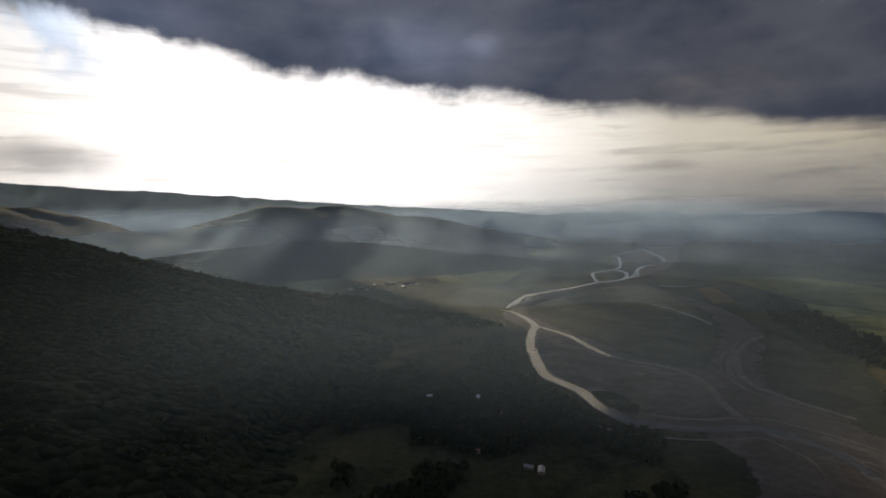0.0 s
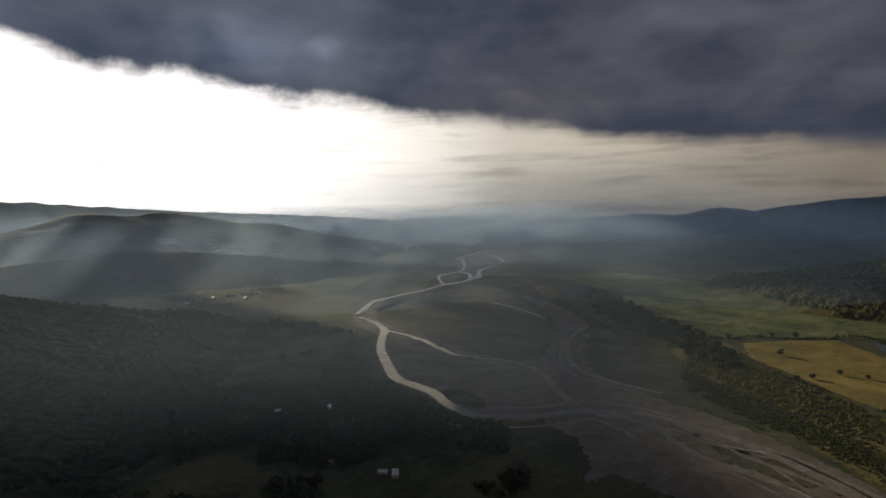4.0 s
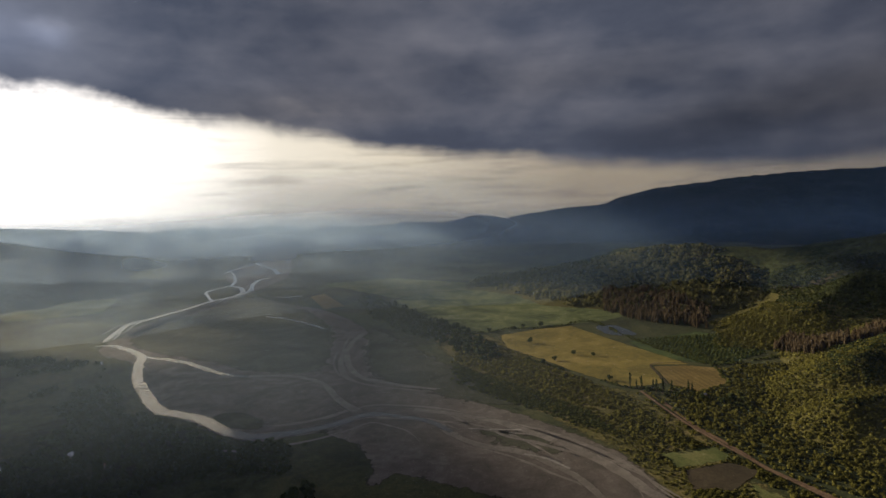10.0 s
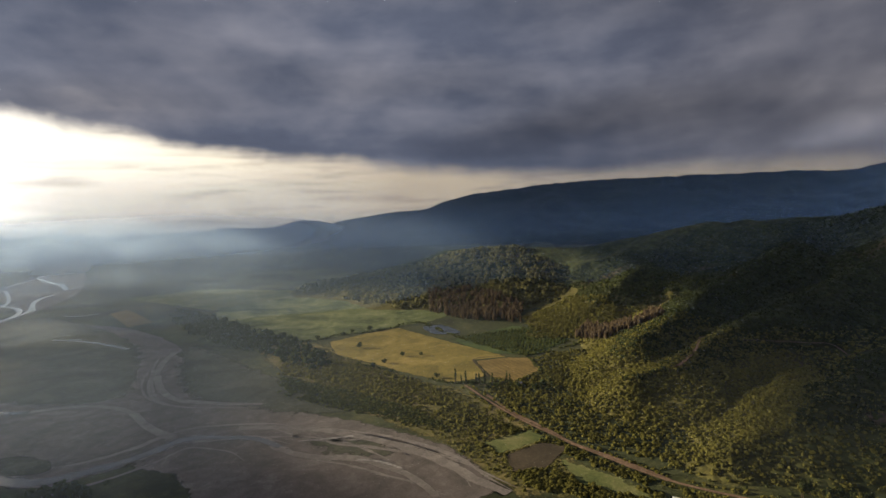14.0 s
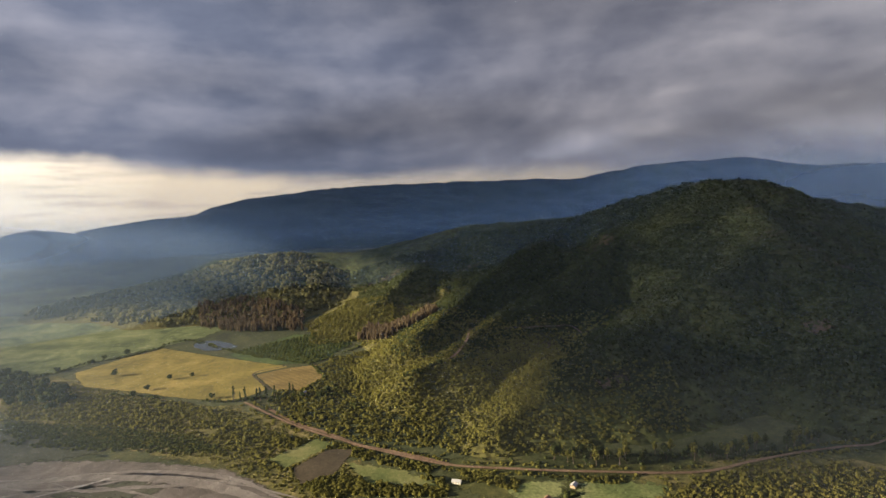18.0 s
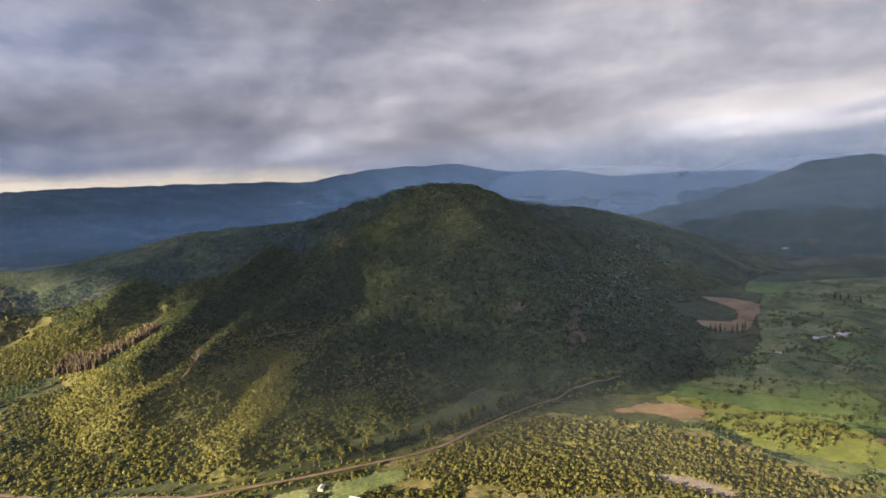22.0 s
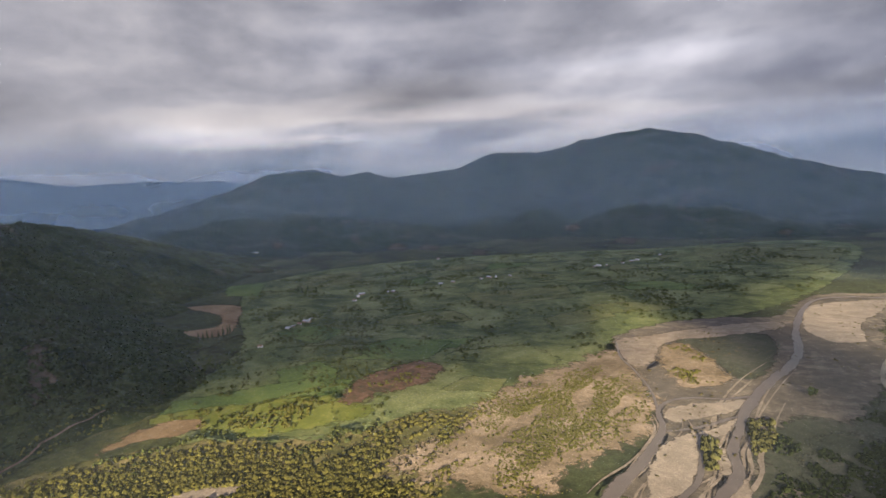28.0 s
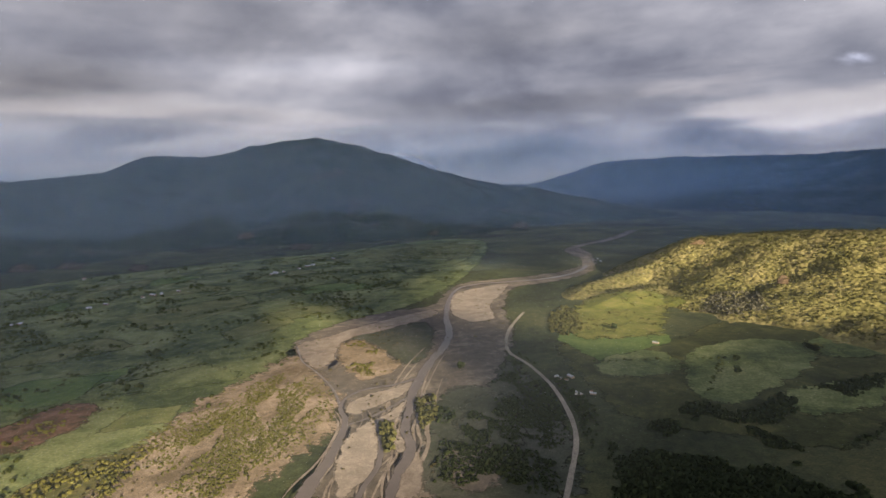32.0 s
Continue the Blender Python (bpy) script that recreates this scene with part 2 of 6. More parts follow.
def woods(name, a, b_, c, tree_m=7.0, bare=None, bump=1.0, vary=0.4, foot=None):
    """A wooded slope seen from afar: crowns of tree_m metres, stands of several tones, some bare earth."""
    mat, nt, p, at = surface(name, 0.95, 0.1)
    d1, c1 = cells(nt, at, 1 / tree_m)
    g1 = grain(nt, at, 1 / 160.0, 6, 0.62, 0.5)
    g2 = grain(nt, at, 1 / 24.0, 5, 0.65)
    tone = calc(nt, "ADD", calc(nt, "MULTIPLY", g1, 0.6), calc(nt, "MULTIPLY", g2, 0.4))
    col = ramp(nt, tone, (0.36, a), (0.5, b_), (0.64, c))
    hsv = nt.nodes.new("ShaderNodeSeparateColor")
    put(nt, hsv.inputs[0], c1)
    col = blend(nt, 1.0, col, ramp(nt, hsv.outputs[0], (0.0, (1 - vary,) * 3), (1.0, (1 + vary,) * 3)), "MULTIPLY")
    if bare:
        g4 = grain(nt, at, 1 / 130.0, 7, 0.6, 0.8)
        col = blend(nt, calc(nt, "MULTIPLY", span(nt, g4, 0.60, 0.70), 0.8), col, bare)
    if foot:      # dry grass on the lowest slopes
        sp_ = nt.nodes.new("ShaderNodeSeparateXYZ")
        put(nt, sp_.inputs[0], at)
        low = calc(nt, "ADD", sp_.outputs[2], calc(nt, "MULTIPLY", calc(nt, "SUBTRACT", grain(nt, at, 1 / 60.0, 5, 0.6), 0.5), 90.0))
        col = blend(nt, calc(nt, "MULTIPLY", span(nt, low, 40.0, 18.0), span(nt, sp_.outputs[1], -60.0, 120.0, 0.0, 0.65)), col, blend(nt, g2, tuple(0.6 * v for v in foot), foot))
    put(nt, p.inputs["Base Color"], col)
    relief(nt, p, calc(nt, "SUBTRACT", calc(nt, "MULTIPLY", g2, 0.5), d1), bump, tree_m * 0.9)
    return mat


def stones(name, a, b_, c, big_m=60.0):
    """River gravel and silt: braided tones drawn out along the stream, cobbles as fine relief."""
    mat, nt, p, at = surface(name, 0.9, 0.25)
    g1 = grain(nt, at, 1 / big_m, 7, 0.62, 1.4)
    g2 = grain(nt, at, 1 / 9.0, 6, 0.7, 0.4)
    g3 = grain(nt, at, 1 / 1.5, 3, 0.7)
    col = ramp(nt, calc(nt, "ADD", calc(nt, "MULTIPLY", g1, 0.6), calc(nt, "MULTIPLY", g2, 0.4)), (0.36, a), (0.5, b_), (0.62, c))
    col = blend(nt, 1.0, col, ramp(nt, g3, (0.3, (0.75, 0.75, 0.75)), (0.7, (1.25, 1.25, 1.25))), "MULTIPLY")
    put(nt, p.inputs["Base Color"], col)
    relief(nt, p, calc(nt, "ADD", g2, g3), 0.5, 0.8)
    fray(nt, p, at)
    return mat


def stream(name, col, rough):
    mat, nt, p, at = surface(name, rough, 0.5)
    g1 = grain(nt, at, 1 / 14.0, 5, 0.6, 0.6)
    g2 = grain(nt, at, 1 / 2.5, 4, 0.6, 0.5)
    put(nt, p.inputs["Base Color"], blend(nt, g1, tuple(0.7 * v for v in col), tuple(1.3 * v for v in col)))
    p.inputs["IOR"].default_value = 1.33
    relief(nt, p, calc(nt, "ADD", g2, calc(nt, "MULTIPLY", g1, 0.5)), 0.08, 0.3)
    fray(nt, p, at, 12.0)
    return mat


def plain(name, col, rough=0.8, metal=0.0, vary=0.25, size=1.5):
    mat, nt, p, at = surface(name, rough, 0.3)
    p.inputs["Metallic"].default_value = metal
    info = nt.nodes.new("ShaderNodeObjectInfo").outputs["Random"]
    g1 = grain(nt, at, 1 / size, 5, 0.65)
    f = calc(nt, "ADD", calc(nt, "MULTIPLY", g1, 0.7), calc(nt, "MULTIPLY", info, 0.3))
    put(nt, p.inputs["Base Color"], blend(nt, f, tuple(v * (1 - vary * 1.6) for v in col), tuple(min(v * (1 + vary * 1.6), 0.95) for v in col)))
    relief(nt, p, g1, 0.3, 0.05)
    return mat


def leafage(name, a, b_):
    """Leaves: tone differs from clump to clump and from tree to tree; a little light comes through."""
    mat, nt, p, at = surface(name, 0.85, 0.12)
    geo = nt.nodes.new("ShaderNodeNewGeometry")
    info = nt.nodes.new("ShaderNodeObjectInfo").outputs["Random"]
    g1 = grain(nt, at, 1 / 40.0, 4, 0.6)
    f = calc(nt, "ADD", calc(nt, "MULTIPLY", geo.outputs["Random Per Island"], 0.26), calc(nt, "ADD", calc(nt, "MULTIPLY", g1, 0.59), calc(nt, "MULTIPLY", info, 0.15)))
    col = blend(nt, f, a, b_)
    put(nt, p.inputs["Base Color"], col)
    thru, m = nt.nodes.new("ShaderNodeBsdfTranslucent"), nt.nodes.new("ShaderNodeMixShader")
    put(nt, thru.inputs[0], col)
    m.inputs[0].default_value = 0.38
    nt.links.new(p.outputs[0], m.inputs[1]), nt.links.new(thru.outputs[0], m.inputs[2])
    nt.links.new(m.outputs[0], nt.nodes["Material Output"].inputs[0])
    return mat


M_VALLEY = soil("valley_scrub", (0.020, 0.026, 0.014), (0.042, 0.052, 0.024), (0.075, 0.078, 0.036), 110, 8, frayed=False)
M_GREEN = soil("pasture", (0.056, 0.090, 0.026), (0.086, 0.130, 0.036), (0.126, 0.160, 0.052), 60, 5, 0.2)
M_PALE_GREEN = soil("dry_pasture", (0.066, 0.086, 0.030), (0.105, 0.122, 0.044), (0.155, 0.158, 0.068), 35, 5, 0.3)
M_YELLOW = soil("ripe_grass", (0.118, 0.102, 0.026), (0.182, 0.150, 0.038), (0.255, 0.200, 0.062), 60, 9, 0.2)
M_GRASS = soil("bright_grass", (0.078, 0.098, 0.018), (0.122, 0.142, 0.027), (0.170, 0.176, 0.046), 24, 4, 0.5)
M_STUBBLE = soil("stubble", (0.120, 0.092, 0.034), (0.160, 0.120, 0.045), (0.205, 0.150, 0.060), 40, 4, 0.2, rows=7.0, turn=0.55)
M_DARK_ROWS = soil("row_crop", (0.030, 0.050, 0.020), (0.055, 0.085, 0.028), (0.085, 0.115, 0.040), 50, 4, 0.4, rows=8.0, turn=-0.5)
M_TAN = soil("bare_tan_field", (0.132, 0.090, 0.050), (0.185, 0.128, 0.074), (0.240, 0.168, 0.102), 50, 5, 0.2)
M_RED = soil("red_earth", (0.050, 0.050, 0.026), (0.108, 0.066, 0.043), (0.165, 0.105, 0.074), 16, 4, 0.9)
M_PLAIN = soil("sandy_scrub_plain", (0.105, 0.082, 0.052), (0.185, 0.142, 0.100), (0.275, 0.215, 0.165), 40, 6, 0.6)
M_GRAVEL = stones("river_gravel", (0.062, 0.056, 0.054), (0.100, 0.088, 0.085), (0.150, 0.134, 0.130))
M_EASTGRAVEL = stones("sandy_gravel", (0.052, 0.046, 0.041), (0.098, 0.084, 0.071), (0.195, 0.163, 0.130))
M_FLAT = soil("grassy_flat", (0.032, 0.038, 0.026), (0.050, 0.056, 0.040), (0.078, 0.078, 0.062), 60, 6, 0.4)
M_SAND = stones("pale_sand", (0.165, 0.138, 0.116), (0.220, 0.187, 0.160), (0.285, 0.245, 0.210), 30)
M_PALEGRAVEL = stones("pale_gravel", (0.130, 0.106, 0.088), (0.190, 0.158, 0.132), (0.255, 0.215, 0.182), 18)
M_SILT = stones("dry_channel", (0.110, 0.100, 0.098), (0.150, 0.136, 0.132), (0.200, 0.184, 0.178), 20)
M_WATER = stream("river_water", (0.088, 0.090, 0.096), 0.10)
M_MUD = stream("muddy_water", (0.110, 0.094, 0.088), 0.30)
M_POND = stream("pond_water", (0.035, 0.040, 0.035), 0.10)
M_FOAM = stones("broken_water", (0.13, 0.125, 0.125), (0.22, 0.21, 0.21), (0.38, 0.37, 0.37), 9)
M_ROAD = soil("dirt_road", (0.105, 0.070, 0.048), (0.150, 0.102, 0.072), (0.200, 0.140, 0.100), 30, 3, 0.2)
M_PALEROAD = soil("pale_dirt_road", (0.17, 0.150, 0.125), (0.23, 0.205, 0.172), (0.29, 0.26, 0.22), 30, 3, 0.2)
M_ROUGH = soil("rough_grass", (0.024, 0.031, 0.012), (0.044, 0.051, 0.018), (0.084, 0.084, 0.031), 40, 7, 0.5)
M_WOODS = woods("hill_woods", (0.018, 0.026, 0.010), (0.032, 0.041, 0.015), (0.054, 0.060, 0.021), 7, (0.10, 0.075, 0.045), 0.28, foot=(0.150, 0.135, 0.048))
# far slopes turn bluer with distance: haze put into the woods' colour
M_FAR = woods("haze_toned_far_woods", (0.014, 0.024, 0.017), (0.022, 0.034, 0.023), (0.032, 0.044, 0.028), 12, (0.060, 0.050, 0.040), 0.15, 0.12)
M_RANGE = woods("haze_blue_range_woods", (0.012, 0.020, 0.020), (0.018, 0.027, 0.025), (0.026, 0.035, 0.030), 20, None, 0.15, 0.1)
M_BRUSH = woods("brush_hill", (0.088, 0.088, 0.032), (0.135, 0.124, 0.050), (0.185, 0.160, 0.078), 6, (0.21, 0.15, 0.10), 0.35, 0.25)
M_SCAR = soil("forest_scar", (0.036, 0.034, 0.018), (0.058, 0.046, 0.028), (0.090, 0.066, 0.045), 22, 4, 0.6)
M_LOBE = soil("bright_hill_grass", (0.072, 0.086, 0.020), (0.112, 0.120, 0.028), (0.150, 0.144, 0.046), 25, 5, 0.5)
M_PLOT = soil("dark_plough", (0.040, 0.034, 0.024), (0.058, 0.048, 0.034), (0.078, 0.064, 0.046), 30, 3, 0.3)
M_SCRUBGROUND = soil("dry_grass", (0.058, 0.060, 0.019), (0.104, 0.097, 0.035), (0.185, 0.154, 0.070), 35, 5, 0.6)
M_MEADOW = soil("mixed_pasture", (0.042, 0.060, 0.024), (0.096, 0.122, 0.046), (0.165, 0.182, 0.080), 70, 12, 0.4)
# darker copy of the hill woods: cloud shade put into the colour
M_DARKHILL = woods("shade_darkened_woods", (0.014, 0.020, 0.012), (0.024, 0.034, 0.018), (0.042, 0.050, 0.026), 9)


# ---- land forms ----
def lattice(ix, iy, seed):
    h = np.sin(ix * 127.1 + iy * 311.7 + seed * 74.7) * 43758.5453
    return h - np.floor(h)


def value_noise(x, y, seed):
    ix, iy = np.floor(x), np.floor(y)
    fx, fy = x - ix, y - iy
    fx, fy = fx * fx * (3 - 2 * fx), fy * fy * (3 - 2 * fy)
    a, b = lattice(ix, iy, seed), lattice(ix + 1, iy, seed)
    c, d = lattice(ix, iy + 1, seed), lattice(ix + 1, iy + 1, seed)
    return (a * (1 - fx) + b * fx) * (1 - fy) + (c * (1 - fx) + d * fx) * fy


def fbm(x, y, size, octaves=4, seed=1, ridged=False):
    out, amp, total, k = 0.0, 1.0, 0.0, 1.0 / size
    for i in range(octaves):
        n = value_noise(x * k + i * 17.3, y * k - i * 9.1, seed + i)
        if ridged:
            n = 1 - np.abs(2 * n - 1)
        out, total = out + amp * n, total + amp
        amp, k = amp * 0.52, k * 2.03
    return out / total


def ridge_height(x, y, lines, power, rough, seed, gully):
    """Height of a hill: the highest of its crest lines (x, y, crest height, half width), cut by gullies between foot and crest."""
    best = np.full(x.shape, -40.0)
    knob = fbm(x, y, gully * 0.22, 3, seed + 40) - 0.5
    bend = fbm(x, y, gully, 4, seed, True) - 0.5
    small = fbm(x, y, gully * 0.35, 3, seed + 20) - 0.5
    for line in lines:
        for (ax, ay, az, aw), (bx, by, bz, bw) in zip(line, line[1:]):
            lx, ly = bx - ax, by - ay
            s = np.clip(((x - ax) * lx + (y - ay) * ly) / (lx * lx + ly * ly + 1e-6), 0, 1)
            d = np.hypot(x - ax - s * lx, y - ay - s * ly)
            crest, w = az + s * (bz - az), aw + s * (bw - aw)
            q = d / w
            q = q * (1 + rough * 0.7 * bend * np.minimum(q * 2.2, 1))
            body = np.maximum(1 - q, 0) ** power
            h = crest * body + (crest * rough * 0.30) * (bend + 0.7 * small) * np.clip(4 * q * (1 - q), 0, 1) + np.minimum(crest * 0.07, 22.0) * knob * np.clip(3 * (1 - q), 0, 1) - 3 - 30 * np.maximum(q - 1, 0)
            best = np.maximum(best, h)
    return best


HILLS = []


def terrain(x, y):
    """The ground's height at points x, y: the level valley floor and the hills."""
    x, y = np.asarray(x, float), np.asarray(y, float)
    z = np.zeros(x.shape)
    for args, (x0, x1, y0, y1) in HILLS:
        near = (x > x0) & (x < x1) & (y > y0) & (y < y1)
        if near.any():
            z[near] = np.maximum(z[near], ridge_height(x[near], y[near], *args))
    return z


def sheet(name, verts, faces, mat, smooth=False):
    me = bpy.data.meshes.new(name)
    me.from_pydata(verts.tolist() if hasattr(verts, "tolist") else verts, [], faces.tolist() if hasattr(faces, "tolist") else faces)
    me.materials.append(mat)
    if smooth:
        me.polygons.foreach_set("use_smooth", [True] * len(me.polygons))
    me.update()
    return new(name, me)


def hill(name, lines, mat, cell, label, power=1.3, rough=0.5, seed=1, gully=160.0, reach=4930.0):
    pts = np.array([p for line in lines for p in line], float)
    m = pts[:, 3].max() * 1.15
    x0, x1, y0, y1 = pts[:, 0].min() - m, pts[:, 0].max() + m, pts[:, 1].min() - m, pts[:, 1].max() + m
    args = (lines, power, rough, seed, gully)
    HILLS.append((args, (x0, x1, y0, y1)))
    xs, ys = np.arange(x0, x1, cell), np.arange(y0, y1, cell)
    X, Y = np.meshgrid(xs, ys)
    # stagger the grid a little, so that no straight rows show
    X = X + (lattice(X, Y, 3) - 0.5) * cell * 0.5
    Y = Y + (lattice(Y, X, 5) - 0.5) * cell * 0.5
    Z = ridge_height(X, Y, *args)
    n, mcol = Z.shape
    keep = (Z > -9) & (np.hypot(X, Y) < reach)
    idx = np.arange(n * mcol).reshape(n, mcol)
    a, b, c, d = idx[:-1, :-1], idx[:-1, 1:], idx[1:, 1:], idx[1:, :-1]
    ok = keep[:-1, :-1] & keep[:-1, 1:] & keep[1:, 1:] & keep[1:, :-1]
    ok &= np.maximum(np.maximum(Z[:-1, :-1], Z[:-1, 1:]), np.maximum(Z[1:, 1:], Z[1:, :-1])) > -1.5
    faces = np.stack([a[ok], b[ok], c[ok], d[ok]], 1)
    used = np.unique(faces)
    back_to = np.full(n * mcol, -1)
    back_to[used] = np.arange(len(used))
    verts = np.stack([X.ravel(), Y.ravel(), Z.ravel()], 1)[used]
    return tagged(sheet(name, verts, back_to[faces], mat, True), label, "hill" if cell < 15 else "mountain")


def smooth_line(pts, closed=False, step=12.0):
    """Points along a soft curve through pts (x, y, ...), about step metres apart."""
    p = np.array(pts, float)
    n = len(p)
    out = []
    for i in range(n if closed else n - 1):
        if closed:
            a, b, c, d = p[(i - 1) % n], p[i], p[(i + 1) % n], p[(i + 2) % n]
        else:
            a, b, c, d = p[max(i - 1, 0)], p[i], p[i + 1], p[min(i + 2, n - 1)]
        k = max(int(np.hypot(*(c - b)[:2]) / step), 1)
        for t in np.arange(k) / k:
            out.append(0.5 * (2 * b + (c - a) * t + (2 * a - 5 * b + 4 * c - d) * t * t + (3 * b - a - 3 * c + d) * t ** 3))
    if not closed:
        out.append(p[-1])
    return np.array(out)


def off_rim(x, y, line):
    """Distance of points from a closed outline, positive inside."""
    best = np.full(x.shape, 1e12)
    hit = np.zeros(x.shape, bool)
    for (ax, ay), (bx, by) in zip(line, np.roll(line, -1, 0)):
        lx, ly = bx - ax, by - ay
        s = np.clip(((x - ax) * lx + (y - ay) * ly) / (lx * lx + ly * ly + 1e-9), 0, 1)
        best = np.minimum(best, (x - ax - s * lx) ** 2 + (y - ay - s * ly) ** 2)
        hit ^= ((ay > y) != (by > y)) & (x < lx * (y - ay) / (ly + 1e-9) + ax)
    return np.where(hit, 1, -1) * np.sqrt(best)


def patch(name, outline, mat, z, label, category, soft=True, ragged=4.0, kind="", cells_=7000, drape=False):
    """A piece of land that frays out over ragged metres at its rim: a field, a gravel bed, a sand bar."""
    raw = np.array([p[:2] for p in outline], float)
    round_ = np.hypot(*(raw - np.roll(raw, 1, 0)).T).sum()
    line = smooth_line(raw, True, max(round_ / 110, 8.0)) if soft else raw
    x, y = line[:, 0], line[:, 1]
    area = abs(sum(x[i - 1] * y[i] - x[i] * y[i - 1] for i in range(len(x)))) / 2
    cell = min(max(math.sqrt(area / cells_), 2.0), 24.0)
    pad = ragged * 1.1 + cell
    X, Y = np.meshgrid(np.arange(x.min() - pad, x.max() + pad, cell), np.arange(y.min() - pad, y.max() + pad, cell))
    rim = off_rim(X, Y, line) / ragged
    idx = np.arange(X.size).reshape(X.shape)
    near = rim > -1.1
    ok = near[:-1, :-1] | near[:-1, 1:] | near[1:, 1:] | near[1:, :-1]
    faces = np.stack([idx[:-1, :-1][ok], idx[:-1, 1:][ok], idx[1:, 1:][ok], idx[1:, :-1][ok]], 1)
    used = np.unique(faces)
    back_to = np.full(X.size, -1)
    back_to[used] = np.arange(len(used))
    Z = z + (np.maximum(terrain(X.ravel(), Y.ravel()), 0) if drape else np.zeros(X.size))
    ob = sheet(name, np.stack([X.ravel(), Y.ravel(), Z], 1)[used], back_to[faces], mat)
    ob.data.attributes.new("rim", "FLOAT", "POINT").data.foreach_set("value", rim.ravel()[used].astype(np.float32))
    return tagged(ob, label, category, "", kind)


def ribbon(name, line, mat, z, label, category, ragged=0.35, kind="structure", drape=False, step=8.0):
    """A strip along a line of (x, y, width), frayed on both sides: a stream, a road."""
    p = smooth_line(line, False, step)
    t = np.gradient(p[:, :2], axis=0)
    t /= np.linalg.norm(t, axis=1)[:, None] + 1e-9
    nrm = np.stack([-t[:, 1], t[:, 0]], 1)
    w = np.maximum(p[:, 2], 0.2) / 2
    wl = w * (1 + ragged * 2 * (fbm(p[:, 0], p[:, 1], 22, 3, 3) - 0.5))
    wr = w * (1 + ragged * 2 * (fbm(p[:, 0], p[:, 1], 22, 3, 7) - 0.5))
    fringe = np.maximum(w * ragged, 0.5)
    left, right = p[:, :2] + nrm * (wl + fringe * 1.6)[:, None], p[:, :2] - nrm * (wr + fringe * 1.6)[:, None]
    n = len(p)
    zz = np.full(n, z)
    if drape:
        zz = z + np.maximum(np.maximum(terrain(left[:, 0], left[:, 1]), terrain(right[:, 0], right[:, 1])), terrain(p[:, 0], p[:, 1]))
    verts = np.concatenate([np.c_[left, zz], np.c_[p[:, :2], zz], np.c_[right, zz]])
    faces = [(o + n + i, o + n + i + 1, o + i + 1, o + i) for o in (0, n) for i in range(n - 1)]
    ob = sheet(name, verts, faces, mat)
    rim = np.concatenate([np.full(n, -1.6), w / fringe, np.full(n, -1.6)])
    ob.data.attributes.new("rim", "FLOAT", "POINT").data.foreach_set("value", rim.astype(np.float32))
    return tagged(ob, label, category, "", kind)


# valley floor, one sheet to the horizon
rings = [0, 150, 300, 450, 600, 800, 1000, 1300, 1700, 2200, 2800, 3500, 4300, 4940]
verts, faces, K = [(0, 0, 0)], [], 96
for r in rings[1:]:
    verts += [(r * math.cos(2 * math.pi * k / K), r * math.sin(2 * math.pi * k / K), 0) for k in range(K)]
faces += [(0, 1 + k, 1 + (k + 1) % K) for k in range(K)]
for i in range(len(rings) - 2):
    o = 1 + i * K
    faces += [(o + k, o + K + k, o + K + (k + 1) % K, o + (k + 1) % K) for k in range(K)]
tagged(sheet("ground", verts, faces, M_VALLEY), "dark green and brown scrubby valley floor", "ground", "", "structure")

MAIN_STREAM = [(501, 1636, 9.4), (506, 1564, 10.1), (481, 1476, 10.8), (438, 1412, 10.1), (387, 1386, 10.8), (294, 1299, 10.8), (231, 1248, 10.1), (175, 1202, 12.2), (149, 1144, 11.5), (117, 1062, 6.5)]
FAR_ARMS = [
    [(379, 1394, 9), (409, 1544, 9), (442, 1590, 9), (497, 1636, 9), (542, 1724, 9), (616, 1974, 9), (613, 2035, 9), (669, 2119, 9), (733, 2209, 9)],
    [(379, 1394, 9), (399, 1387, 9), (424, 1401, 9), (465, 1443, 9), (496, 1518, 9), (508, 1590, 9), (497, 1636, 9)],
    [(424, 1401, 12), (476, 1446, 12), (518, 1511, 12), (556, 1611, 12), (606, 1696, 12), (650, 1736, 12)],
    [(813, 2299, 12), (872, 2391, 12), (1072, 2688, 12), (1248, 3064, 12), (1389, 3504, 12), (1617, 4158, 12)],
    [(813, 2299, 14), (782, 2114, 14), (762, 1974, 14), (719, 1827, 14), (738, 1832, 14)],
]
FAR_SIDE_ARMS = [
    [(1248, 3064, 12), (1178, 2791, 12), (1046, 2495, 12)],
    [(1617, 4158, 14), (1837, 4627, 14), (2063, 5376, 14), (2501, 6435, 14)],
    [(669, 2119, 8), (750, 2224, 8), (813, 2299, 8)],
    [(510, 1317, 8), (529, 1284, 8), (558, 1282, 8)],
    [(410, 1052, 6), (422, 1034, 6)],
]
BEND_STREAM = [(103, 1041, 4.3), (125, 1021, 9.4), (139, 970, 12.2), (145, 907, 13.7), (132, 851, 12.2), (120, 791, 12.2), (115, 715, 13.0), (114, 641, 13.0), (127, 611, 13.0), (142, 581, 13.0), (149, 532, 13.0), (164, 499, 13.0), (201, 481, 11.5), (234, 475, 11.5), (271, 475, 10.8), (292, 446, 7.9), (304, 419, 7.2), (303, 385, 5.8)]
SIDE_STREAM = [(150, 900, 7), (184, 828, 10), (199, 758, 10), (212, 713, 8), (227, 692, 5)]
DRY_CHANNEL = [(228, 694, 9), (268, 655, 8), (282, 600, 9), (270, 539, 9), (267, 490, 12)]
